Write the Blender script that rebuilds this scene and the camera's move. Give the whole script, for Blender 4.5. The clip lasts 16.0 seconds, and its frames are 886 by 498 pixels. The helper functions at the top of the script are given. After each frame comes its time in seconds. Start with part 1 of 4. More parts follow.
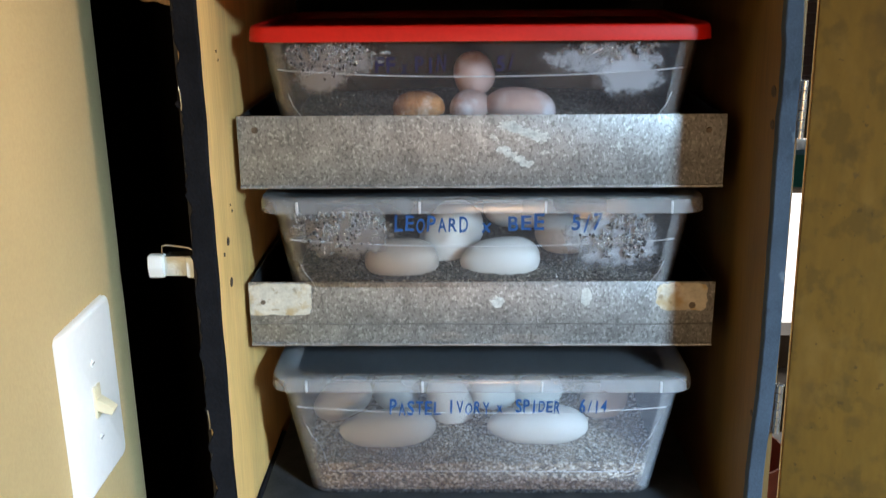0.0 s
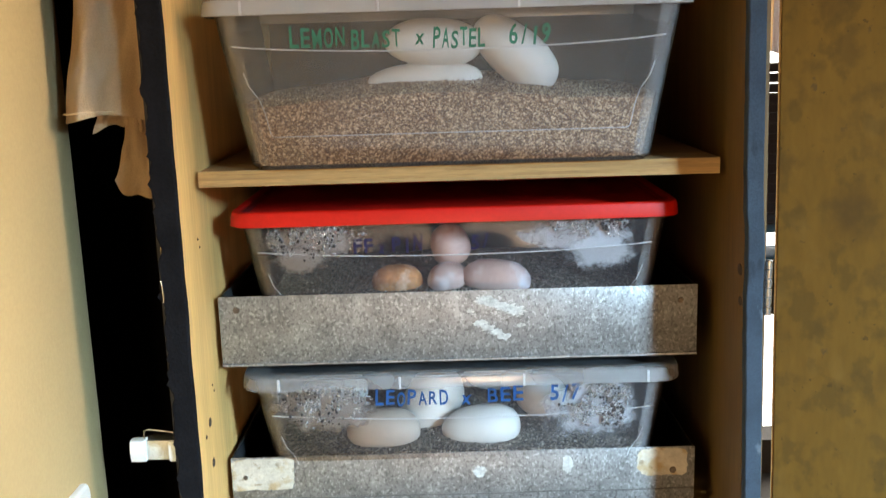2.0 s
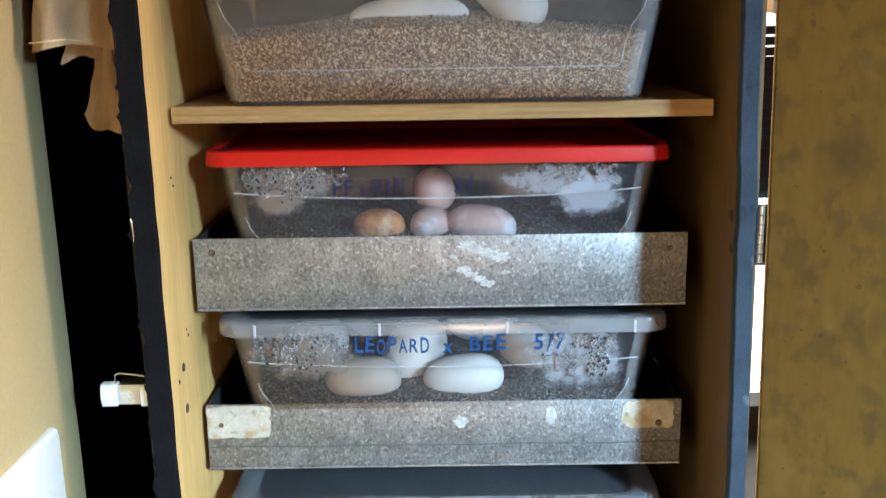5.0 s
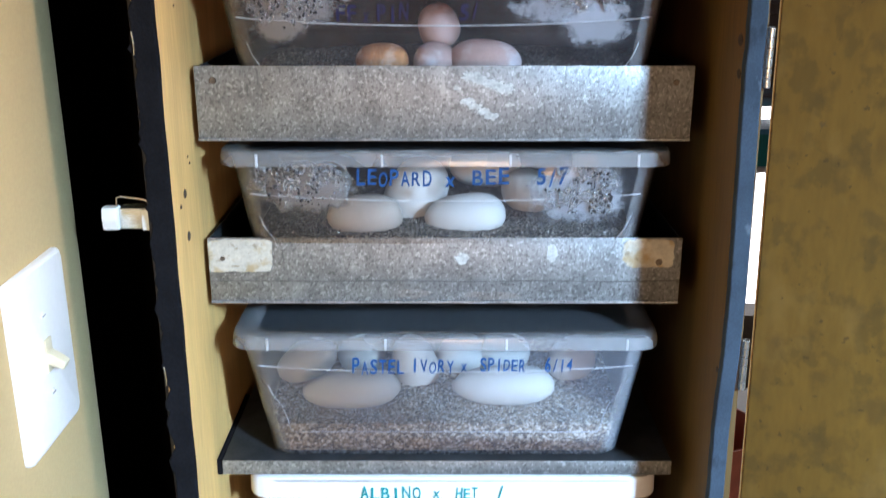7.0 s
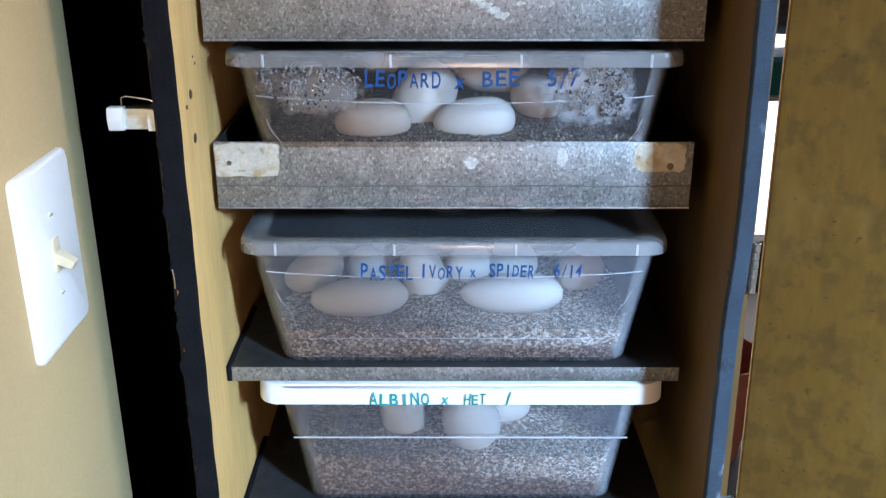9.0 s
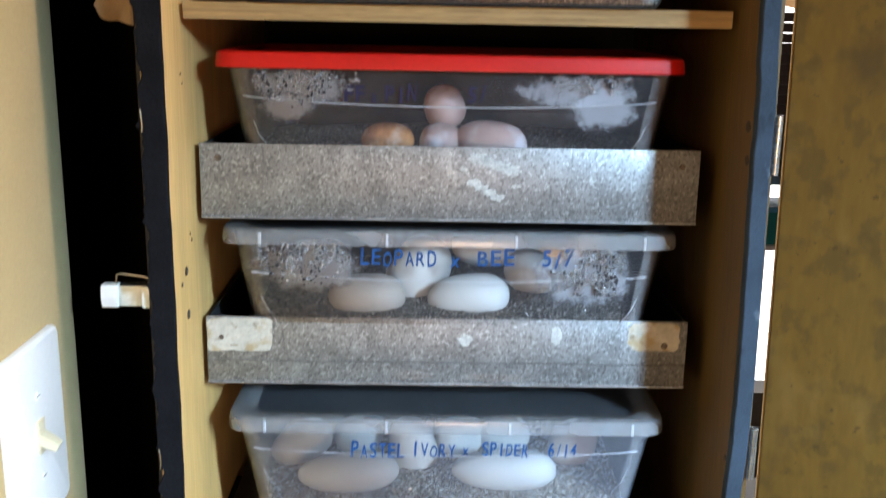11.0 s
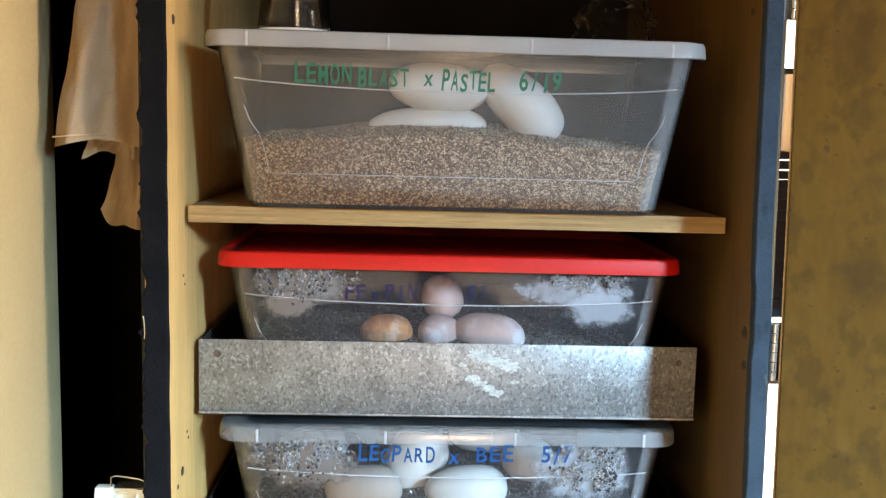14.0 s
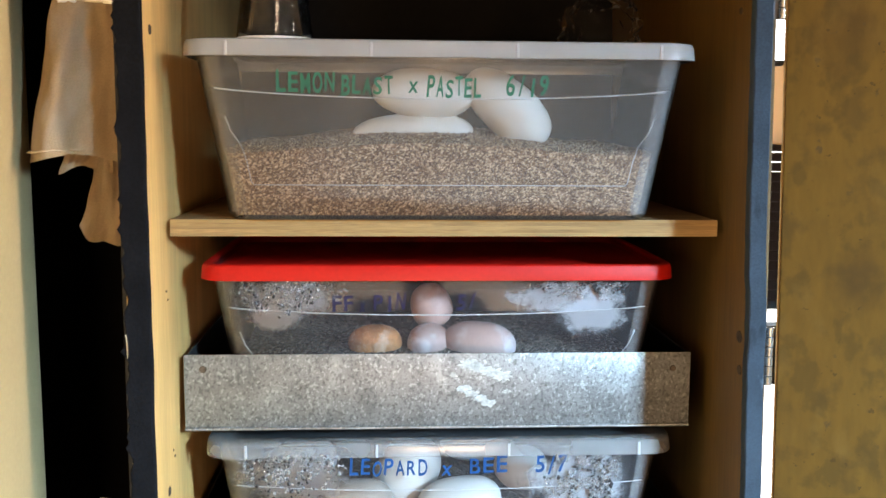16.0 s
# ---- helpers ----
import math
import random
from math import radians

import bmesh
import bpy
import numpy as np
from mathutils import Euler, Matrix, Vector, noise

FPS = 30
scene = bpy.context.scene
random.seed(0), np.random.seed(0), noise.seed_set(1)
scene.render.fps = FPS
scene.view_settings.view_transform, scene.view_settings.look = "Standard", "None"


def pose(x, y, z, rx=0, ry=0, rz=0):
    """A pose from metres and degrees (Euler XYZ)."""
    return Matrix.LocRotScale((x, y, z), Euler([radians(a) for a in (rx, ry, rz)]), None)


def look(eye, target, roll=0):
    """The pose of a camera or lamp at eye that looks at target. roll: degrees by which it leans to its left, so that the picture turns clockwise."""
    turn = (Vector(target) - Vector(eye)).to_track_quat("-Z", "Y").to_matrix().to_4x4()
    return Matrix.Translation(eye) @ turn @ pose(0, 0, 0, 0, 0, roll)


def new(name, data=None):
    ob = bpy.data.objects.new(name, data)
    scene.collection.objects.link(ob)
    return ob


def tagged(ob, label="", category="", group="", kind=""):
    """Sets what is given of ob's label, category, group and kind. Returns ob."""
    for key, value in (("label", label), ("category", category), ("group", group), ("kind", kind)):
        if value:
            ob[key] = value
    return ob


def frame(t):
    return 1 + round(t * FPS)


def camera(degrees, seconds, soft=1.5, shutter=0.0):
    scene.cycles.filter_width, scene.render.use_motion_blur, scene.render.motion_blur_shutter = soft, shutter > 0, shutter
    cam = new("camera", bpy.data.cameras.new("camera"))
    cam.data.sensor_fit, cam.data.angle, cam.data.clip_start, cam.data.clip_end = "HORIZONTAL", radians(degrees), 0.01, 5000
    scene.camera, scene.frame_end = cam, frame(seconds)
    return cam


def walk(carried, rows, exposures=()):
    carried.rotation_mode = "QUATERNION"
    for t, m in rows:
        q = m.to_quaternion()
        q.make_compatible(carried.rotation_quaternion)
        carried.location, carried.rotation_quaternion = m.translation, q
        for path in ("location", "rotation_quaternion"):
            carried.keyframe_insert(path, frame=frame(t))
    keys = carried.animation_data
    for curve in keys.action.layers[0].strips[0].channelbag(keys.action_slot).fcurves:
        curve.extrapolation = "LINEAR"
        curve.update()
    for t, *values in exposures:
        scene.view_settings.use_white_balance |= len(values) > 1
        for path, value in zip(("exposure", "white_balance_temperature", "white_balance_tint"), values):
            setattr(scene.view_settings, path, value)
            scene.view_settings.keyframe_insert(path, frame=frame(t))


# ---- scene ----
cam = camera(49.8, 16.0, soft=1.3, shutter=0.6)
PATH = [
    (0, (-0.007, -0.765, 1.375), (-0.048, 1.145, 0.783), -0.5),
    (0.5, (-0.021, -0.761, 1.393), (-0.025, 1.159, 0.834), -0.6),
    (1, (0.001, -0.758, 1.413), (-0.012, 1.177, 0.907), -1.6),
    (1.5, (0.001, -0.767, 1.429), (0.008, 1.184, 0.992), -1.3),
    (2, (0.002, -0.762, 1.444), (-0.011, 1.196, 1.038), -1.7),
    (2.5, (0.013, -0.759, 1.448), (0.014, 1.206, 1.078), -1.6),
    (3, (0.016, -0.761, 1.466), (-0.003, 1.205, 1.098), -1.1),
    (5.3, (0.013, -0.734, 1.417), (0.005, 1.2, 0.908), -0.9),
    (5.5, (0.02, -0.73, 1.415), (-0.021, 1.197, 0.883), -1.4),
    (6, (0.013, -0.733, 1.384), (-0.008, 1.191, 0.837), -0.3),
    (6.5, (0.009, -0.748, 1.365), (0.016, 1.174, 0.81), 0.3),
    (7, (0.008, -0.759, 1.345), (0.005, 1.144, 0.728), 0.0),
    (7.5, (0.022, -0.766, 1.336), (-0.014, 1.128, 0.694), -0.1),
    (8, (0.012, -0.763, 1.323), (-0.029, 1.102, 0.603), -0.6),
    (8.2, (0.003, -0.762, 1.326), (-0.001, 1.094, 0.58), -0.4),
    (10.3, (-0.002, -0.764, 1.294), (-0.011, 1.154, 0.727), 0.6),
    (10.5, (-0.011, -0.764, 1.297), (0.006, 1.174, 0.801), 0.3),
    (11, (-0.011, -0.748, 1.351), (0.025, 1.195, 0.875), 1.1),
    (11.5, (-0.031, -0.741, 1.364), (0.036, 1.218, 0.967), 1.4),
    (12, (-0.027, -0.745, 1.383), (0.046, 1.23, 1.08), 1.2),
    (12.5, (-0.021, -0.738, 1.406), (0.06, 1.236, 1.095), 0.9),
    (13, (-0.027, -0.742, 1.408), (0.039, 1.238, 1.131), 1.4),
    (13.5, (-0.03, -0.742, 1.41), (0.045, 1.241, 1.161), 1.7),
    (14, (-0.028, -0.74, 1.419), (0.047, 1.243, 1.169), 1.5),
    (14.5, (-0.031, -0.735, 1.418), (0.04, 1.248, 1.167), 1.3),
    (15, (-0.033, -0.728, 1.422), (0.039, 1.252, 1.154), 1.4),
    (15.5, (-0.034, -0.728, 1.42), (0.045, 1.254, 1.16), 1.1),
    (16, (-0.031, -0.725, 1.427), (0.078, 1.255, 1.169), 0.4),
]
EXPOSURE = [(0, -0.83, 6850, 14), (1, -0.59, 6850, 13), (2, -0.39, 6850, 11), (3, -0.18, 6800, 9), (5.5, -0.51, 6340, 11), (7, -0.56, 6190, 17), (8, -0.80, 6060, 19),
            (10.5, -0.80, 6310, 18), (11, -0.64, 6460, 15), (12, -0.42, 6610, 13), (13, -0.32, 6480, 11), (14, -0.26, 6430, 10), (16, -0.10, 6540, 11)]
walk(cam, [(t, look(eye, target, roll)) for t, eye, target, roll in PATH], EXPOSURE)

# ---- light ----
world = bpy.data.worlds.new("world")
scene.world = world
world.use_nodes = True
wn = world.node_tree.nodes
sky = wn.new("ShaderNodeTexSky")
sky.sky_type, sky.sun_disc = "NISHITA", False
sky.sun_elevation, sky.sun_rotation = radians(40), radians(120)
wn["Background"].inputs["Strength"].default_value = 0.08
world.node_tree.links.new(sky.outputs[0], wn["Background"].inputs["Color"])


def window_lamp(name, eye, target, width, height, watts, colour, spread=180):
    lamp = bpy.data.lights.new(name, "AREA")
    lamp.shape, lamp.size, lamp.size_y, lamp.energy, lamp.color = "RECTANGLE", width, height, watts, colour
    lamp.spread = radians(spread)
    ob = new(name, lamp)
    ob.matrix_world = look(eye, target)
    return ob


# daylight that comes in through the two windows of the room
window_lamp("daylight_back", (1.46, -1.90, 1.98), (0.03, 0.0, 0.50), 0.20, 0.34, 23.5, (0.46, 0.74, 1.0), 45)
window_lamp("daylight_side", (1.46, -0.565, 1.98), (-0.2, -0.1, 1.62), 0.22, 0.55, 9.0, (1.0, 0.88, 0.70), 66)
# added warm fill from behind the camera, standing in for light bounced in the room
window_lamp("warm_fill_south", (0.20, -3.44, 1.18), (0.06, 0.0, 1.20), 0.50, 0.32, 45.0, (1.0, 0.68, 0.42))


# ---- materials ----
def material(name, colour, rough=0.6, metal=0.0, vary=0.25, scale=40.0, bump=0.1, fine=400.0, stretch=(1, 1, 1), second=None, spec=0.5):
    """A surface with a coarse and a fine variation of its colour and a fine relief."""
    m = bpy.data.materials.new(name)
    m.use_nodes = True
    nt = m.node_tree
    n, l = nt.nodes, nt.links
    bsdf = n["Principled BSDF"]
    co = n.new("ShaderNodeTexCoord")
    mp = n.new("ShaderNodeMapping")
    mp.inputs["Scale"].default_value = stretch
    l.new(co.outputs["Object"], mp.inputs["Vector"])
    big = n.new("ShaderNodeTexNoise")
    big.inputs["Scale"].default_value, big.inputs["Detail"].default_value = scale, 6
    small = n.new("ShaderNodeTexNoise")
    small.inputs["Scale"].default_value, small.inputs["Detail"].default_value = fine, 3
    l.new(mp.outputs[0], big.inputs["Vector"])
    l.new(mp.outputs[0], small.inputs["Vector"])
    ramp = n.new("ShaderNodeValToRGB")
    c = Vector(colour)
    s = Vector(second) if second else c * (1 - vary)
    ramp.color_ramp.elements[0].position, ramp.color_ramp.elements[1].position = 0.33, 0.62
    ramp.color_ramp.elements[0].color = (*s, 1)
    ramp.color_ramp.elements[1].color = (*c, 1)
    l.new(big.outputs["Fac"], ramp.inputs["Fac"])
    mix = n.new("ShaderNodeMix")
    mix.data_type, mix.blend_type = "RGBA", "MULTIPLY"
    mix.inputs["Factor"].default_value = 0.6
    l.new(ramp.outputs["Color"], mix.inputs["A"])
    tone = n.new("ShaderNodeMapRange")
    tone.inputs["From Min"].default_value, tone.inputs["From Max"].default_value = 0.3, 0.7
    tone.inputs["To Min"].default_value, tone.inputs["To Max"].default_value = 1 - vary, 1 + vary * 0.5
    l.new(small.outputs["Fac"], tone.inputs["Value"])
    l.new(tone.outputs[0], mix.inputs["B"])
    l.new(mix.outputs["Result"], bsdf.inputs["Base Color"])
    bsdf.inputs["Roughness"].default_value, bsdf.inputs["Metallic"].default_value = rough, metal
    bsdf.inputs["Specular IOR Level"].default_value = spec
    if bump:
        b = n.new("ShaderNodeBump")
        b.inputs["Strength"].default_value, b.inputs["Distance"].default_value = bump, 0.001
        l.new(small.outputs["Fac"], b.inputs["Height"])
        l.new(b.outputs[0], bsdf.inputs["Normal"])
    m["mix"] = mix.name
    return m


def spots(m, colour, scale, low, high, seed=0.0, stretch=(1, 1, 1), amount=1.0):
    """Lays irregular blotches of another colour over a surface made by material()."""
    nt = m.node_tree
    n, l = nt.nodes, nt.links
    bsdf = n["Principled BSDF"]
    before = bsdf.inputs["Base Color"].links[0].from_socket
    co = n.new("ShaderNodeTexCoord")
    mp = n.new("ShaderNodeMapping")
    mp.inputs["Scale"].default_value, mp.inputs["Location"].default_value = stretch, (seed, seed * 0.7, seed * 1.3)
    noise_node = n.new("ShaderNodeTexNoise")
    noise_node.inputs["Scale"].default_value, noise_node.inputs["Detail"].default_value = scale, 5
    l.new(co.outputs["Object"], mp.inputs["Vector"])
    l.new(mp.outputs[0], noise_node.inputs["Vector"])
    rng = n.new("ShaderNodeMapRange")
    rng.inputs["From Min"].default_value, rng.inputs["From Max"].default_value = low, high
    rng.inputs["To Max"].default_value = amount
    l.new(noise_node.outputs["Fac"], rng.inputs["Value"])
    mix = n.new("ShaderNodeMix")
    mix.data_type = "RGBA"
    l.new(rng.outputs[0], mix.inputs["Factor"])
    l.new(before, mix.inputs["A"])
    mix.inputs["B"].default_value = (*colour, 1)
    l.new(mix.outputs["Result"], bsdf.inputs["Base Color"])
    return m


def plastic(name, tint, clear, rough=0.18, haze=0.5, fog=0.0):
    """Translucent moulded plastic: part of the light goes straight through, part is scattered, and the surface shines."""
    m = bpy.data.materials.new(name)
    m.use_nodes = True
    nt = m.node_tree
    n, l = nt.nodes, nt.links
    n.remove(n["Principled BSDF"])
    out = n["Material Output"]
    through_it = n.new("ShaderNodeBsdfTransparent")
    through_it.inputs["Color"].default_value = (0.985, 0.988, 0.992, 1)
    diff = n.new("ShaderNodeBsdfDiffuse")
    diff.inputs["Color"].default_value = (*tint, 1)
    trans = n.new("ShaderNodeBsdfTranslucent")
    trans.inputs["Color"].default_value = (*tint, 1)
    milky = n.new("ShaderNodeMixShader")
    milky.inputs[0].default_value = haze
    l.new(diff.outputs[0], milky.inputs[1])
    l.new(trans.outputs[0], milky.inputs[2])
    body = n.new("ShaderNodeMixShader")
    co = n.new("ShaderNodeTexCoord")
    noise_node = n.new("ShaderNodeTexNoise")
    noise_node.inputs["Scale"].default_value, noise_node.inputs["Detail"].default_value = 22, 5
    l.new(co.outputs["Object"], noise_node.inputs["Vector"])
    rng = n.new("ShaderNodeMapRange")
    rng.inputs["From Min"].default_value, rng.inputs["From Max"].default_value = 0.3, 0.75
    rng.inputs["To Min"].default_value, rng.inputs["To Max"].default_value = clear, clear - fog
    l.new(noise_node.outputs["Fac"], rng.inputs["Value"])
    l.new(rng.outputs[0], body.inputs[0])
    l.new(milky.outputs[0], body.inputs[1])
    l.new(through_it.outputs[0], body.inputs[2])
    shine = n.new("ShaderNodeBsdfGlossy")
    shine.inputs["Roughness"].default_value = rough
    fres = n.new("ShaderNodeFresnel")
    fres.inputs["IOR"].default_value = 1.35
    scratch = n.new("ShaderNodeTexNoise")
    scratch.inputs["Scale"].default_value = 260
    l.new(co.outputs["Object"], scratch.inputs["Vector"])
    b = n.new("ShaderNodeBump")
    b.inputs["Strength"].default_value, b.inputs["Distance"].default_value = 0.12, 0.0006
    l.new(scratch.outputs["Fac"], b.inputs["Height"])
    l.new(b.outputs[0], shine.inputs["Normal"])
    top = n.new("ShaderNodeMixShader")
    l.new(fres.outputs[0], top.inputs[0])
    l.new(body.outputs[0], top.inputs[1])
    l.new(shine.outputs[0], top.inputs[2])
    l.new(top.outputs[0], out.inputs["Surface"])
    return m


def granules(name, dark, mid, light, cell):
    """Loose mineral grain: every cell has its own tone, and stands out in relief."""
    m = bpy.data.materials.new(name)
    m.use_nodes = True
    nt = m.node_tree
    n, l = nt.nodes, nt.links
    bsdf = n["Principled BSDF"]
    co = n.new("ShaderNodeTexCoord")
    vor = n.new("ShaderNodeTexVoronoi")
    vor.inputs["Scale"].default_value = 1 / cell
    l.new(co.outputs["Object"], vor.inputs["Vector"])
    sep = n.new("ShaderNodeSeparateColor")
    l.new(vor.outputs["Color"], sep.inputs[0])
    ramp = n.new("ShaderNodeValToRGB")
    e = ramp.color_ramp.elements
    e[0].color, e[0].position = (*dark, 1), 0.1
    e[1].color, e[1].position = (*light, 1), 0.95
    e.new(0.6).color = (*mid, 1)
    l.new(sep.outputs[0], ramp.inputs["Fac"])
    l.new(ramp.outputs["Color"], bsdf.inputs["Base Color"])
    b = n.new("ShaderNodeBump")
    b.inputs["Strength"].default_value, b.inputs["Distance"].default_value = 0.9, 0.0015
    b.invert = True
    l.new(vor.outputs["Distance"], b.inputs["Height"])
    l.new(b.outputs[0], bsdf.inputs["Normal"])
    bsdf.inputs["Roughness"].default_value = 0.55
    return m


def chips(name, dark, mid, light):
    """The same grain on single flakes, each with a tone of its own."""
    m = bpy.data.materials.new(name)
    m.use_nodes = True
    n, l = m.node_tree.nodes, m.node_tree.links
    geo = n.new("ShaderNodeNewGeometry")
    ramp = n.new("ShaderNodeValToRGB")
    e = ramp.color_ramp.elements
    e[0].color, e[0].position = (*dark, 1), 0.1
    e[1].color, e[1].position = (*light, 1), 0.97
    e.new(0.6).color = (*mid, 1)
    l.new(geo.outputs["Random Per Island"], ramp.inputs["Fac"])
    l.new(ramp.outputs["Color"], n["Principled BSDF"].inputs["Base Color"])
    n["Principled BSDF"].inputs["Roughness"].default_value = 0.3
    n["Principled BSDF"].inputs["Metallic"].default_value = 0.25
    return m


def glow(name, colour, strength):
    m = bpy.data.materials.new(name)
    m.use_nodes = True
    n, l = m.node_tree.nodes, m.node_tree.links
    n.remove(n["Principled BSDF"])
    e = n.new("ShaderNodeEmission")
    e.inputs["Color"].default_value, e.inputs["Strength"].default_value = (*colour, 1), strength
    l.new(e.outputs[0], n["Material Output"].inputs["Surface"])
    return m


# for walls out of view, dark so that little light bounces back
DIM = material("dark_low_bounce_wall", (0.13, 0.115, 0.10), 0.7, vary=0.2, scale=5, fine=90)
WALL = material("ochre_wall_paint", (0.50, 0.365, 0.175), 0.75, vary=0.08, scale=6, fine=350, bump=0.25)
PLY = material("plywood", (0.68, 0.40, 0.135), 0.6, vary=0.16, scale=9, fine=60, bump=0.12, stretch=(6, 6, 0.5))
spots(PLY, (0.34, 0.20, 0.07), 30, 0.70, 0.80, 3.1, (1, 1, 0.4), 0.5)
# same wood as PLY, coloured darker for the shade on the right side
PLYR = material("shaded_side_plywood", (0.135, 0.068, 0.011), 0.65, vary=0.22, scale=9, fine=60, bump=0.12, stretch=(6, 6, 0.5))
# inside of the trays, coloured near black for the shade round the boxes
STEEL_SHADE = material("shaded_inner_steel", (0.045, 0.047, 0.05), 0.5, metal=0.3, vary=0.4, scale=60, fine=400)
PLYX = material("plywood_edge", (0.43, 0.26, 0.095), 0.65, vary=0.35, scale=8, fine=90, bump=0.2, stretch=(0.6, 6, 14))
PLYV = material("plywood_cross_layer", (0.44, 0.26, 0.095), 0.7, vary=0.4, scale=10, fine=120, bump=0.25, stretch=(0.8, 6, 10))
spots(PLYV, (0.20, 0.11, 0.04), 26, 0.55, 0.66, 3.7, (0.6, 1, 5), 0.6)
# shelf face: plywood coloured darker than its edge, for the shade beside the box
SHELF = material("shaded_shelf_plywood", (0.24, 0.14, 0.055), 0.75, vary=0.25, scale=9, fine=60, bump=0.15, stretch=(0.6, 6, 6))
DOOR = material("varnished_door_board", (0.190, 0.110, 0.017), 0.55, vary=0.18, scale=7, fine=120, bump=0.08, stretch=(1.5, 1.5, 0.4))
spots(DOOR, (0.075, 0.043, 0.012), 17, 0.58, 0.74, 7.7, (1, 1, 0.8), 0.7)
spots(DOOR, (0.09, 0.06, 0.03), 75, 0.69, 0.74, 1.7, (1, 1, 1), 0.75)
spots(DOOR, (0.07, 0.045, 0.014), 38, 0.55, 0.66, 12.3, (1, 1, 1), 0.45)
spots(DOOR, (0.080, 0.052, 0.012), 60, 0.54, 0.64, 21.3, (1, 1, 0.8), 0.5)
spots(DOOR, (0.26, 0.165, 0.045), 34, 0.56, 0.70, 31.7, (1, 1, 0.5), 0.4)
spots(DOOR, (0.05, 0.03, 0.012), 150, 0.68, 0.72, 41.9, (1, 1, 1), 0.6)
FOAM = material("grey_foam_seal", (0.042, 0.060, 0.082), 0.85, vary=0.25, scale=30, fine=700, bump=0.3, spec=0.25)
spots(FOAM, (0.40, 0.46, 0.50), 45, 0.66, 0.76, 4.2, (1, 1, 0.5), 0.5)
spots(FOAM, (0.012, 0.014, 0.018), 60, 0.60, 0.72, 9.9, (1, 1, 0.5), 0.8)
FOAMD = material("black_foam_seal", (0.010, 0.010, 0.012), 0.95, vary=0.3, scale=40, fine=500, bump=0.5, spec=0.08)
BLACK = material("black_paint", (0.016, 0.016, 0.017), 0.7, vary=0.4, scale=20, fine=200)
# near-black colour that paints the deep shade of cabinet back and side gap
CAVE = material("near_black_shade", (0.008, 0.007, 0.006), 0.9, vary=0.3, scale=12, fine=150, spec=0.12)
GALV = material("galvanised_steel", (0.32, 0.325, 0.32), 0.46, metal=0.62, vary=0.30, scale=45, fine=620, bump=0.25)
spots(GALV, (0.20, 0.20, 0.185), 22, 0.55, 0.70, 12.7, (1, 1, 1), 0.5)
spots(GALV, (0.50, 0.51, 0.51), 30, 0.58, 0.72, 5.1, (1, 1, 0.5), 0.5)
spots(GALV, (0.085, 0.088, 0.085), 380, 0.52, 0.62, 2.2, (1, 1, 0.8), 0.5)
spots(GALV, (0.66, 0.67, 0.68), 420, 0.56, 0.66, 8.4, (1, 1, 0.8), 0.42)
spots(GALV, (0.075, 0.070, 0.06), 190, 0.64, 0.68, 17.4, (1, 1, 1.4), 0.5)
STEEL = material("dull_steel_fold", (0.22, 0.22, 0.21), 0.5, metal=0.5, vary=0.35, scale=90, fine=400)
CLEAR = plastic("clear_polypropylene", (0.74, 0.73, 0.70), 0.935, 0.12, 0.4, 0.05)
EDGE = plastic("milky_moulded_wall", (0.80, 0.80, 0.80), 0.80, 0.15, 0.4, 0.10)
# hazy plastic of the lower boxes, tinted blue for the cool light scattered in it
HAZY = plastic("hazy_blue_lit_polypropylene", (0.62, 0.68, 0.80), 0.905, 0.14, 0.4, 0.06)
PANEL = plastic("thin_lid_panel", (0.70, 0.73, 0.78), 0.87, 0.12, 0.5, 0.06)
MISTY = plastic("misted_polypropylene", (0.44, 0.44, 0.47), 0.958, 0.16, 0.5, 0.06)
LIDP = plastic("translucent_lid_plastic", (0.95, 0.95, 0.96), 0.79, 0.14, 0.35, 0.10)
LIDW = plastic("whitish_lid_plastic", (0.96, 0.96, 0.95), 0.58, 0.16, 0.30, 0.08)
BEAD = plastic("moulded_edge_plastic", (0.92, 0.93, 0.95), 0.40, 0.10, 0.4)
FILM = plastic("condensation_film", (0.84, 0.86, 0.90), 0.9, 0.5, 0.5)
fn, fl_ = FILM.node_tree.nodes, FILM.node_tree.links
f_co = fn.new("ShaderNodeTexCoord")
f_len = fn.new("ShaderNodeVectorMath")
f_len.operation = "LENGTH"
fl_.new(f_co.outputs["Object"], f_len.inputs[0])
f_geo = fn.new("ShaderNodeNewGeometry")
f_noise = fn.new("ShaderNodeTexNoise")
f_noise.inputs["Scale"].default_value, f_noise.inputs["Detail"].default_value, f_noise.inputs["Roughness"].default_value = 55, 9, 0.75
fl_.new(f_geo.outputs["Position"], f_noise.inputs["Vector"])
f_sum = fn.new("ShaderNodeMath")
f_sum.operation = "MULTIPLY_ADD"
f_sum.inputs[1].default_value = 1.9
fl_.new(f_noise.outputs["Fac"], f_sum.inputs[0])
fl_.new(f_len.outputs["Value"], f_sum.inputs[2])
f_rng = fn.new("ShaderNodeMapRange")
f_rng.interpolation_type = "SMOOTHSTEP"
f_rng.inputs["From Min"].default_value, f_rng.inputs["From Max"].default_value = 1.50, 2.05
f_rng.inputs["To Min"].default_value, f_rng.inputs["To Max"].default_value = 0.16, 1.0
fl_.new(f_sum.outputs[0], f_rng.inputs["Value"])
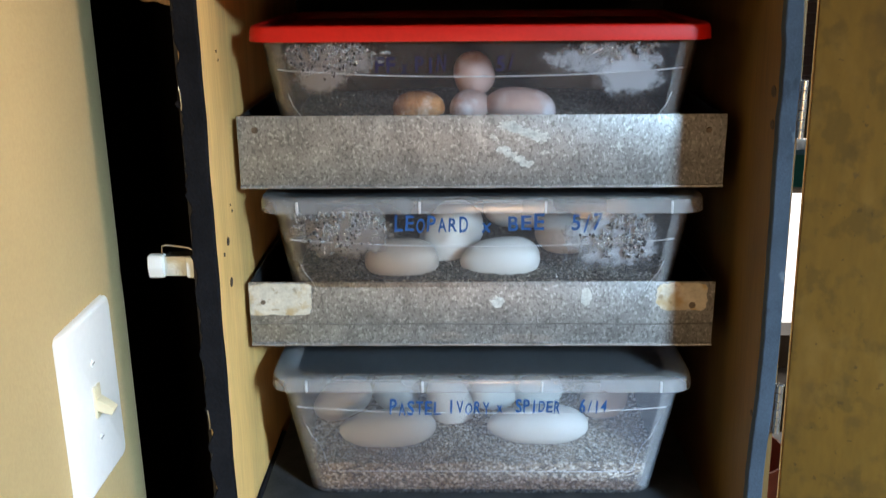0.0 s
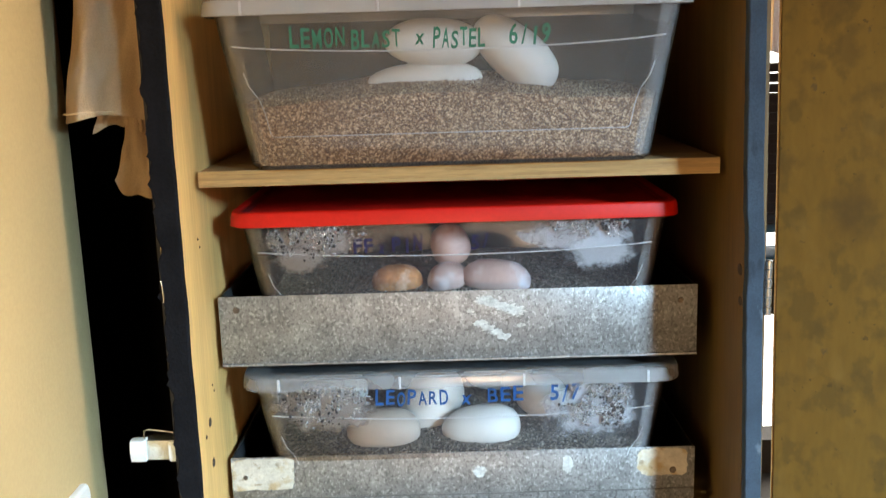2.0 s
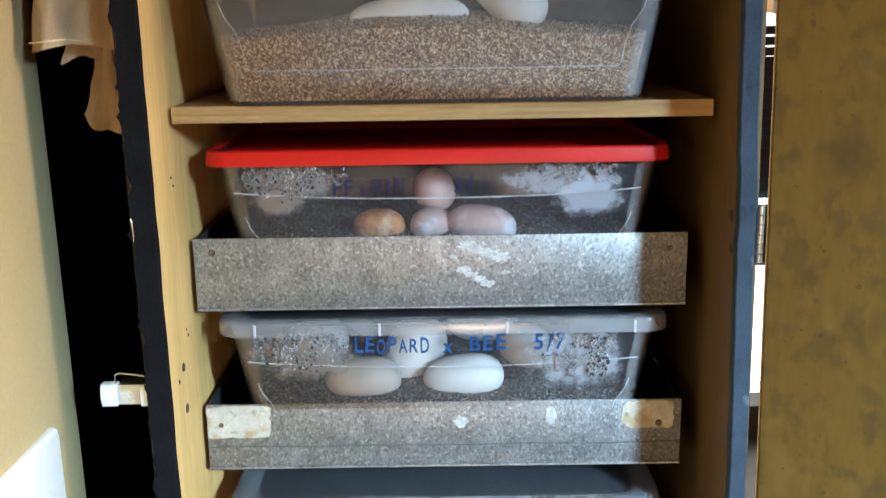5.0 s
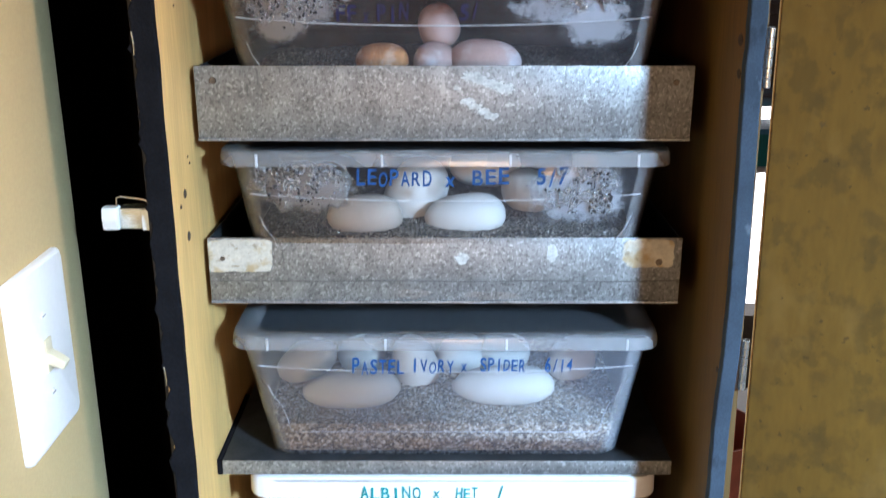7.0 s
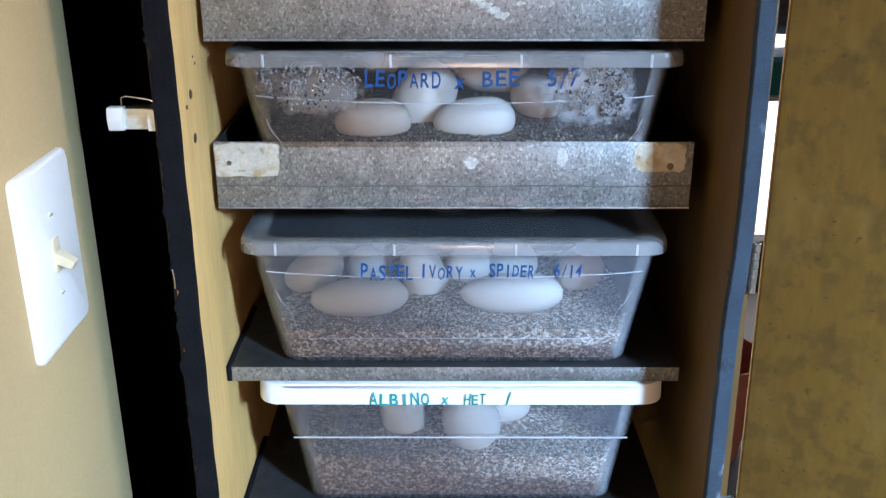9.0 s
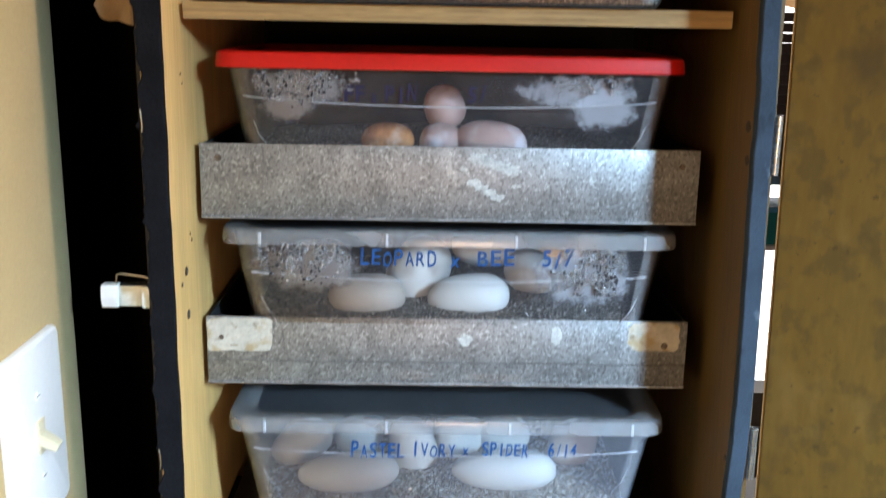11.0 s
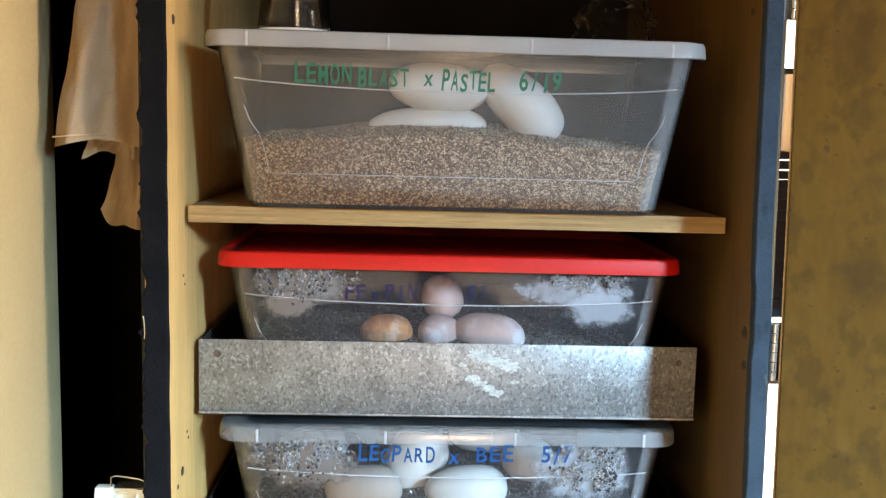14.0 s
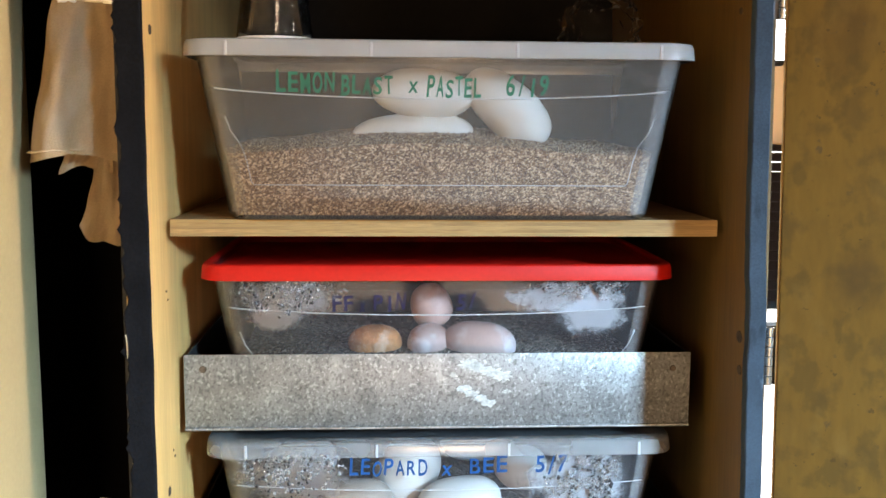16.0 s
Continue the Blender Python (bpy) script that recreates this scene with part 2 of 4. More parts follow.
for nd in list(fn):
    if nd.type == "MIX_SHADER" and nd.inputs[1].links[0].from_node.type == "MIX_SHADER" and nd.inputs[2].links[0].from_node.type == "BSDF_TRANSPARENT":
        fl_.new(f_rng.outputs[0], nd.inputs[0])
    if nd.type == "MIX_SHADER" and nd.inputs[2].links[0].from_node.type == "BSDF_GLOSSY":
        fl_.new(nd.inputs[1].links[0].from_socket, fn["Material Output"].inputs["Surface"])
# opaque dark copy of DROP, painting the dark that some drops refract
DROPD = bpy.data.materials.new("dark_painted_droplet")
DROPD.use_nodes = True
dd = DROPD.node_tree.nodes["Principled BSDF"]
dd.inputs["Base Color"].default_value, dd.inputs["Roughness"].default_value = (0.05, 0.05, 0.055, 1), 0.06
DROP = bpy.data.materials.new("water_droplet")
DROP.use_nodes = True
dp = DROP.node_tree.nodes["Principled BSDF"]
dp.inputs["Base Color"].default_value, dp.inputs["Roughness"].default_value = (0.97, 0.98, 1.0, 1), 0.04
dp.inputs["IOR"].default_value, dp.inputs["Transmission Weight"].default_value = 1.36, 0.82
RED = material("red_lid_plastic", (0.60, 0.012, 0.006), 0.42, vary=0.12, scale=15, fine=300, bump=0.05, spec=0.25)
WHITE = material("white_lid_plastic", (0.82, 0.83, 0.84), 0.35, vary=0.05, scale=15, fine=250, bump=0.05)
PLATE = material("white_switch_plastic", (0.84, 0.83, 0.80), 0.35, vary=0.04, scale=20, fine=200, bump=0.02)
IVORY = material("ivory_switch_plastic", (0.70, 0.62, 0.42), 0.35, vary=0.06, scale=30, fine=300, bump=0.02)
SHELL = material("white_eggshell", (0.80, 0.78, 0.73), 0.55, vary=0.10, scale=28, fine=500, bump=0.12)
SHELLT = material("tan_eggshell", (0.72, 0.62, 0.52), 0.55, vary=0.2, scale=28, fine=500, bump=0.15)
SHELLP = material("pinkish_eggshell", (0.66, 0.45, 0.39), 0.55, vary=0.22, scale=30, fine=500, bump=0.15)
SHELLB = material("stained_orange_eggshell", (0.72, 0.32, 0.12), 0.6, vary=0.45, scale=45, fine=300, bump=0.25, second=(0.33, 0.13, 0.06))
spots(SHELLB, (0.80, 0.56, 0.42), 60, 0.56, 0.68, 3.3, (1, 1, 1), 0.7)
spots(SHELLP, (0.78, 0.72, 0.74), 38, 0.52, 0.64, 9.1, (1, 1, 1), 0.8)
spots(SHELLP, (0.16, 0.09, 0.07), 330, 0.69, 0.73, 4.4, (1, 1, 1), 0.8)
spots(SHELL, (0.52, 0.43, 0.33), 70, 0.64, 0.76, 2.6, (1, 1, 1), 0.55)
VERM = granules("brown_vermiculite", (0.13, 0.068, 0.040), (0.36, 0.215, 0.125), (0.90, 0.66, 0.44), 0.0011)
VERMG = granules("grey_brown_vermiculite", (0.07, 0.050, 0.036), (0.42, 0.31, 0.205), (1.0, 0.90, 0.76), 0.0021)
VERMD = granules("dark_vermiculite", (0.03, 0.025, 0.021), (0.13, 0.105, 0.082), (0.45, 0.39, 0.31), 0.0015)
CHIP = chips("vermiculite_flakes", (0.10, 0.055, 0.035), (0.34, 0.20, 0.11), (0.98, 0.78, 0.54))
CHIPG = chips("grey_brown_flakes", (0.10, 0.075, 0.055), (0.52, 0.40, 0.28), (1.0, 0.93, 0.80))
CHIPD = chips("dark_vermiculite_flakes", (0.03, 0.027, 0.024), (0.14, 0.12, 0.10), (0.62, 0.56, 0.48))
INKB = material("blue_marker_ink", (0.005, 0.075, 0.25), 0.5, vary=0.3, scale=90, fine=600, bump=0)
INKN = material("navy_marker_ink", (0.002, 0.005, 0.060), 0.5, vary=0.3, scale=90, fine=600, bump=0)
INKG = material("green_marker_ink", (0.004, 0.17, 0.10), 0.5, vary=0.3, scale=90, fine=600, bump=0)
INKT = material("teal_marker_ink", (0.01, 0.30, 0.32), 0.5, vary=0.3, scale=90, fine=600, bump=0)
TAPE = material("old_paper_tape", (0.58, 0.53, 0.43), 0.8, vary=0.2, scale=60, fine=300, bump=0.4)
spots(TAPE, (0.40, 0.27, 0.11), 60, 0.50, 0.62, 2.9, (1, 1, 1), 0.75)
spots(TAPE, (0.20, 0.13, 0.06), 160, 0.62, 0.70, 5.9, (1, 1, 1), 0.6)
SCUFF = material("pale_paint_scuff", (0.60, 0.60, 0.57), 0.8, vary=0.35, scale=160, fine=500, bump=0.3)
HOLE = material("screw_hole", (0.06, 0.035, 0.02), 0.8, vary=0.4, scale=200, fine=900)
SCREW = material("rusty_screw", (0.16, 0.13, 0.10), 0.5, metal=0.6, vary=0.4, scale=200, fine=900)
CHROME = material("nickel_plate", (0.80, 0.78, 0.74), 0.22, metal=1.0, vary=0.08, scale=60, fine=400, bump=0.03)
BRASS = material("brassy_hinge", (0.84, 0.80, 0.70), 0.26, metal=0.9, vary=0.2, scale=120, fine=500)
CLOTH = material("beige_cotton", (0.62, 0.45, 0.26), 0.95, vary=0.15, scale=22, fine=900, bump=0.5)
spots(CLOTH, (0.80, 0.72, 0.58), 14, 0.52, 0.66, 6.3, (1.6, 1, 0.7), 0.35)
# ceiling and floor are out of view too, and toned down for the same reason
CEIL = material("grey_low_bounce_ceiling", (0.20, 0.20, 0.20), 0.9, vary=0.05, scale=3, fine=200)
FLOOR = material("dark_low_bounce_floor", (0.16, 0.14, 0.12), 0.5, vary=0.2, scale=5, fine=80)
CURTAIN = plastic("brown_curtain", (0.62, 0.36, 0.14), 0.02, 0.8, 0.9)
SLAT = material("dark_louvre", (0.12, 0.10, 0.105), 0.4, vary=0.3, scale=30, fine=300)
TEAL = material("teal_plastic_tub", (0.02, 0.30, 0.34), 0.35, vary=0.2, scale=10, fine=200)
BLUE = material("blue_plastic_sheet", (0.10, 0.40, 0.75), 0.4, vary=0.3, scale=14, fine=200)
ORANGE = material("orange_plastic", (0.62, 0.12, 0.05), 0.35, vary=0.15, scale=20, fine=200)
BAG = plastic("crinkled_clear_film", (0.25, 0.23, 0.20), 0.994, 0.10, 0.5, 0.008)
for nd in BAG.node_tree.nodes:
    if nd.type == "FRESNEL":
        nd.inputs["IOR"].default_value = 1.14
CUP = plastic("clear_cup_plastic", (0.25, 0.26, 0.28), 0.993, 0.05, 0.5, 0.01)
DAY = glow("bright_daylight", (1.0, 0.99, 0.96), 4.0)


# ---- building blocks ----
def finish(name, bm, mat, parent=None, label="", smooth=True):
    me = bpy.data.meshes.new(name)
    bmesh.ops.recalc_face_normals(bm, faces=bm.faces)
    bm.to_mesh(me)
    bm.free()
    if smooth:
        for p in me.polygons:
            p.use_smooth = True
        me.set_sharp_from_angle(angle=radians(38))
    me.materials.append(mat)
    ob = new(name, me)
    if parent:
        ob.parent = parent
    if label:
        ob["label"] = label
    return ob


def part(name, bm, mat, parent, label=""):
    return finish(name, bm, mat, parent, label)


def thing(name, label, category, at=(0, 0, 0), group="", kind="", turn=0.0):
    ob = new(name)
    ob.empty_display_size = 0.02
    ob.matrix_world = pose(*at, 0, 0, turn)
    return tagged(ob, label, category, group, kind)


def solid(x0, x1, y0, y1, z0, z1, bevel=0.0, bm=None):
    bm = bm or bmesh.new()
    made = bmesh.ops.create_cube(bm, size=1.0)["verts"]
    for v in made:
        v.co = Vector(((x0 + x1) / 2 + v.co.x * (x1 - x0), (y0 + y1) / 2 + v.co.y * (y1 - y0), (z0 + z1) / 2 + v.co.z * (z1 - z0)))
    if bevel:
        edges = list({e for v in made for e in v.link_edges})
        bmesh.ops.bevel(bm, geom=edges, offset=bevel, segments=2, affect="EDGES", profile=0.5)
    return bm


def ring(w, d, z, r, cx=0.0, cy=0.0, n=6):
    pts = []
    r = min(r, w / 2 - 1e-4, d / 2 - 1e-4)
    for sx, sy, a0 in ((1, 1, 0), (-1, 1, 90), (-1, -1, 180), (1, -1, 270)):
        for k in range(n + 1):
            a = radians(a0 + 90 * k / n)
            pts.append((cx + sx * (w / 2 - r) + r * math.cos(a), cy + sy * (d / 2 - r) + r * math.sin(a), z))
    return pts


def loft(rings, cap_start=True, cap_end=True, bm=None):
    bm = bm or bmesh.new()
    loops = [[bm.verts.new(p) for p in r] for r in rings]
    for a, b in zip(loops, loops[1:]):
        for k in range(len(a)):
            j = (k + 1) % len(a)
            bm.faces.new((a[k], a[j], b[j], b[k]))
    if cap_start:
        bm.faces.new(list(reversed(loops[0])))
    if cap_end:
        bm.faces.new(loops[-1])
    return bm


def tube(points, radius, sides=8, bm=None):
    """A round wire along a line of points."""
    bm = bm or bmesh.new()
    pts = [Vector(p) for p in points]
    rings = []
    for k, p in enumerate(pts):
        d = (pts[min(k + 1, len(pts) - 1)] - pts[max(k - 1, 0)]).normalized()
        side = d.cross(Vector((0.13, 1, 0.21))).normalized()
        up = side.cross(d)
        rings.append([tuple(p + radius * (math.cos(2 * math.pi * s / sides) * side + math.sin(2 * math.pi * s / sides) * up)) for s in range(sides)])
    return loft(rings, bm=bm)


def rod(p, q, radius, sides=16, bm=None):
    return tube([p, Vector(p).lerp(Vector(q), 0.5), q], radius, sides, bm)


def ellipsoid(name, at, half, turn, mat, seed, dents=0.03, pinch=0.08):
    """An egg: a long soft oval, a little fuller at one end, with shallow dents."""
    bm = bmesh.new()
    bmesh.ops.create_uvsphere(bm, u_segments=40, v_segments=24, radius=1.0)
    for v in bm.verts:
        x, y, z = v.co.z, v.co.x, v.co.y
        k = 1 + pinch * x
        lump = 1 + dents * noise.noise(Vector((x * 1.3 + seed, y * 1.3, z * 1.3 - seed))) + dents * 0.3 * noise.noise(Vector((x * 4 + seed, y * 4, z * 4)))
        flat = (1 - abs(x) ** 2.6) ** 0.5 / max(1e-4, (1 - x * x) ** 0.5) if abs(x) < 0.999 else 0.6
        v.co = Vector((x * half[0] * lump, y * half[1] * k * lump * min(flat, 1.18), z * half[2] * k * lump * min(flat, 1.18)))
    ob = finish(name, bm, mat)
    ob.matrix_world = pose(*at, *turn)
    return ob


def letters(words, mat, wall, parent, thick=0.0006, weight=0.016, seed=1):
    """Handwriting on a wall: words as (text, x0, x1, z0, z1); wall(x, z) gives the depth of the surface."""
    rnd = random.Random(seed)
    for text, x0, x1, z0, z1 in words:
        verts, faces = [], []
        step = (x1 - x0) / len(text)
        for k, ch in enumerate(text):
            cu = bpy.data.curves.new("ink", "FONT")
            cu.body, cu.offset, cu.resolution_u = ch, weight, 3
            tmp = bpy.data.objects.new("ink", cu)
            me = bpy.data.meshes.new_from_object(tmp)
            pts = [v.co.copy() for v in me.vertices]
            if pts:
                xa, xb = min(p.x for p in pts), max(p.x for p in pts)
                za, zb = min(p.y for p in pts), max(p.y for p in pts)
                narrow = 0.3 if ch in "I1" else 0.6 if ch == "/" else 1.0
                wx, dz, lean = step * 0.80 * narrow, (z1 - z0), rnd.uniform(-0.05, 0.18)
                low, grow = rnd.uniform(-0.08, 0.08) * dz, rnd.uniform(0.90, 1.06) if not (k == 0 and len(text) > 3) else 1.10
                if ch == "x":
                    grow = 0.7
                base = len(verts)
                for p in pts:
                    u = (p.x - xa) / max(xb - xa, 1e-5)
                    w = (p.y - za) / max(zb - za, 1e-5)
                    x = x0 + step * (k + 0.5) + (u - 0.5) * wx + lean * (w - 0.5) * dz * 0.5
                    z = z0 + low + w * dz * grow
                    verts.append((x, wall(x, z) - thick, z))
                faces += [[base + i for i in f.vertices] for f in me.polygons]
            bpy.data.objects.remove(tmp)
            bpy.data.curves.remove(cu)
            bpy.data.meshes.remove(me)
        me = bpy.data.meshes.new("handwritten_word")
        me.from_pydata(verts, [], faces)
        me.materials.append(mat)
        ob = new("handwritten_word", me)
        ob.parent = parent


def patch_sheet(name, cx, cz, w, h, wall, mat, parent, seed, off=0.0, rough_edge=0.25, label="", power=2.0):
    """A thin flake with an irregular outline that lies on a wall."""
    bm = bmesh.new()
    n = 56
    rim = []
    for k in range(n):
        a = 2 * math.pi * k / n
        r = 1 + rough_edge * noise.noise(Vector((math.cos(a) * 2.1 + seed, math.sin(a) * 2.1, seed))) + rough_edge * 0.5 * noise.noise(Vector((math.cos(a) * 7 + seed, math.sin(a) * 7, seed)))
        c, s = math.cos(a), math.sin(a)
        r *= (abs(c) ** power + abs(s) ** power) ** (-1 / power)
        rim.append((cx + w / 2 * r * c, cz + h / 2 * r * s))
    front = [bm.verts.new((x, wall(x, z) + off, z)) for x, z in rim]
    back = [bm.verts.new((x, wall(x, z) + off + 0.0002, z)) for x, z in rim]
    bm.faces.new(front)
    bm.faces.new(list(reversed(back)))
    for k in range(n):
        bm.faces.new((front[k], back[k], back[(k + 1) % n], front[(k + 1) % n]))
    return finish(name, bm, mat, parent, label, smooth=False)


# ---- structure ----
def setting(name, bm, mat, label, category):
    return tagged(finish(name, bm, mat), label, category, kind="structure")


def rounded_wall(x0, x1, y0, y1, top, r, n=14):
    """A plaster wall whose free end is rounded off on both sides."""
    prof = [(x0, y0), (x1, y0)] + [(x1, y0 + (y1 - r - y0) * k) for k in (0.5, 0.9, 0.98, 0.995)]
    prof += [(x1 - r + r * math.cos(a), y1 - r + r * math.sin(a)) for a in (radians(90 * k / n) for k in range(n + 1))]
    prof += [(x0, y1)]
    return loft([[(x, y, z) for x, y in prof] for z in (0.0, top)])


setting("wall_west", rounded_wall(-0.46, -0.287, -3.6, 0.106, 2.45, 0.165), WALL, "ochre painted plaster wall beside the cabinet", "wall")
# two walls added out of sight, so that the gap beside the cabinet stays black
setting("shade_wall", solid(-1.3, -1.2, -0.12, 0.42, 0, 2.45), CAVE, "added unseen wall that keeps the space beside the cabinet black", "wall")
setting("shade_wall_south", solid(-1.2, -0.462, -0.12, -0.02, 0, 2.45), CAVE, "added return wall that keeps light out of the side gap", "wall")
# floor and ceiling added unseen to close the room against stray light
setting("floor", solid(-1.3, 1.62, -3.6, 2.4, -0.06, 0.0), FLOOR, "unseen floor, coloured dark to limit bounce", "floor")
setting("ceiling", solid(-1.3, 1.62, -3.6, 2.4, 2.45, 2.55), CEIL, "unseen ceiling, coloured grey to limit bounce", "ceiling")


def wall_with_opening(axis, at, lo, hi, a0, a1, z0, z1, depth=0.12):
    """Four blocks round an opening; axis y: the wall lies across y."""
    bm = bmesh.new()
    for u0, u1, w0, w1 in ((lo, a0, 0, 2.45), (a1, hi, 0, 2.45), (a0, a1, 0, z0), (a0, a1, z1, 2.45)):
        if axis == "y":
            solid(u0, u1, at, at + depth, w0, w1, bm=bm)
        else:
            solid(at, at + depth, u0, u1, w0, w1, bm=bm)
    return bm


# walls added to close the room, open only at the lamps and far window
setting("wall_south", wall_with_opening("y", -3.6, -0.287, 1.62, -0.07, 0.47, 1.00, 1.36), DIM, "added unseen wall, dark, with an opening at the fill lamp", "wall")
east = wall_with_opening("x", 1.50, -3.48, -0.80, -2.12, -1.68, 1.72, 2.24)
for u0, u1, w0, w1 in ((-0.34, 2.28, 0, 2.45), (-0.80, -0.34, 0, 1.68), (-0.80, -0.34, 2.28, 2.45)):
    solid(1.50, 1.62, u0, u1, w0, w1, bm=east)
setting("wall_east", east, DIM, "added unseen wall, dark, with openings at two daylight lamps", "wall")
setting("wall_north", wall_with_opening("y", 2.28, -1.3, 1.62, 0.55, 1.42, 0.12, 2.1), DIM, "far wall added dark round a tall opening", "wall")
# added partition: blocks the far window's light from the side gap
setting("shade_wall_back", solid(-1.3, 0.262, 0.42, 0.50, 0, 2.45), CAVE, "added partition that keeps the far daylight off the side gap", "wall")
tagged(finish("backdrop", solid(0.3, 2.2, 2.75, 2.76, -0.2, 2.4), DAY), "bright overexposed daylight outside the far opening", "daylight", kind="structure")

# ---- the cabinet ----
XL, XR, YF = -0.195, 0.2215, -0.072
Z0, Z1, YB = 0.08, 1.86, 0.36
cabinet = thing("incubator_cabinet", "tall black plywood incubator cabinet standing open, bare wood inside", "cabinet")
part("side_panel", solid(XL - 0.0165, XL, YF, YB, Z0, Z1, 0.001), PLY, cabinet, "bare plywood side lit warm yellow")
# its shade is put into the colour of PLYR
side_r = part("side_panel", solid(-0.0165 / 2, 0.0165 / 2, YF, YB, Z0 - 1.2, Z1 - 1.2, 0.001), PLYR, cabinet, "plywood side coloured dark brown for the shade on it")
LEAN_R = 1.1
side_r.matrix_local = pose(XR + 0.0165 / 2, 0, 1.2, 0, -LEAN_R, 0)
part("back_panel", solid(XL, XR, YB - 0.012, YB, Z0, Z1), CAVE, cabinet, "back board coloured near black for deep shade")
part("top_panel", solid(XL, XR, YF, YB - 0.012, Z1 - 0.018, Z1), PLY, cabinet)
part("bottom_panel", solid(XL, XR, YF, YB - 0.012, Z0, Z0 + 0.018), PLY, cabinet)
part("outer_skin", solid(XL - 0.0195, XL - 0.0168, YF + 0.002, YB, Z0, Z1), BLACK, cabinet, "black painted outside")
part("plinth", solid(XL, XR, YF + 0.03, YB, 0.0, Z0, 0.003), BLACK, cabinet)


def seal_strip(x0, x1, y0, y1, ragged, seed, warp=None):
    """A stuck-on foam strip with an uneven outer edge."""
    bm = bmesh.new()
    rings = []
    z = Z0
    k = 0
    while z < Z1:
        j = ragged * (noise.noise(Vector((seed, z * 60, 0))) + 0.7 * noise.noise(Vector((seed, z * 190, 3))))
        i = ragged * 0.15 * noise.noise(Vector((seed + 9, z * 25, 0)))
        b = 0.0008
        sway = float(np.interp(z, *warp)) if warp else 0.0
        j, i = j + sway, i + sway
        rings.append([(x0 + j, y1, z), (x0 + j, y0 + b, z), (x0 + j + b, y0, z), (x1 + i - b, y0, z), (x1 + i, y0 + b, z), (x1 + i, y1, z)])
        z += 0.004
    return loft(rings, bm=bm)


part("door_seal", seal_strip(XL - 0.0165, XL + 0.0004, YF - 0.007, YF - 0.0002, 0.0048, 1.0), FOAMD, cabinet, "black foam door seal with a ragged edge")
seal_r = part("door_seal", seal_strip(0.0012, 0.0135, YF - 0.009, YF - 0.0002, 0.0006, 5.0, ((0.70, 0.872, 0.97, 1.00, 1.03, 1.09, 1.16, 1.255, 1.294, 1.34, 1.55), (-0.0060, -0.0050, -0.0045, -0.0035, -0.0015, -0.0003, -0.0008, -0.0018, -0.0008, -0.0028, -0.0026))), FOAM, cabinet, "blue-grey foam door seal with dents")
seal_r.matrix_local = pose(XR, 0, 1.2, 0, -LEAN_R, 0) @ pose(0, 0, -1.2)


def hole_disc(x, y, z, r, normal, mat, squash=1.0, deep=0.001):
    bm = bmesh.new()
    bmesh.ops.create_cone(bm, cap_ends=True, segments=18, radius1=r, radius2=r * 0.8, depth=deep)
    turn = Vector((0, 0, 1)).rotation_difference(Vector(normal)).to_matrix().to_4x4()
    bm.transform(Matrix.Translation((x, y, z)) @ turn @ Matrix.Diagonal((squash, 1, 1, 1)))
    return bm


for y, z, r in ((-0.036, 1.156, 0.0042), (-0.035, 1.121, 0.0045), (-0.050, 1.149, 0.0020), (-0.052, 1.490, 0.0040), (-0.028, 1.305, 0.0012), (-0.024, 1.298, 0.0010), (-0.020, 1.182, 0.0011), (-0.016, 1.176, 0.0013)):
    part("bored_hole", hole_disc(XL, y, z, r, (1, 0, 0), HOLE), HOLE, cabinet, "dark round bored hole")
for y, z, r in ((-0.066, 1.277, 0.0062), (-0.068, 1.253, 0.0050), (-0.070, 1.020, 0.0035), (-0.052, 1.508, 0.0035)):
    hx = XR - math.tan(radians(LEAN_R)) * (z - 1.2)
    part("bored_hole", hole_disc(hx, y + 0.003, z, r, (-1, 0, 0), HOLE, 0.8), HOLE, cabinet, "dark round bored hole")

# plywood shelf with its layered front edge
shelf = thing("plywood_shelf", "thin bare plywood shelf with a layered edge inside the cabinet", "shelf")
# board takes the shade-coloured wood, only the front layers keep the bright tone
part("board", solid(XL + 0.0035, 0.2135, -0.0215, YB - 0.02, 1.3452, 1.3575, 0.0006), SHELF, shelf, "plywood face coloured darker for the shade on it")
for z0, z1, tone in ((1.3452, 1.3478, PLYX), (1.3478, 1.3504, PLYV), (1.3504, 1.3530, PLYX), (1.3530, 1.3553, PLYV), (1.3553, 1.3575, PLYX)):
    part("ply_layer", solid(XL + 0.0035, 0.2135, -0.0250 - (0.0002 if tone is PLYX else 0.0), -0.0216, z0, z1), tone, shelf)


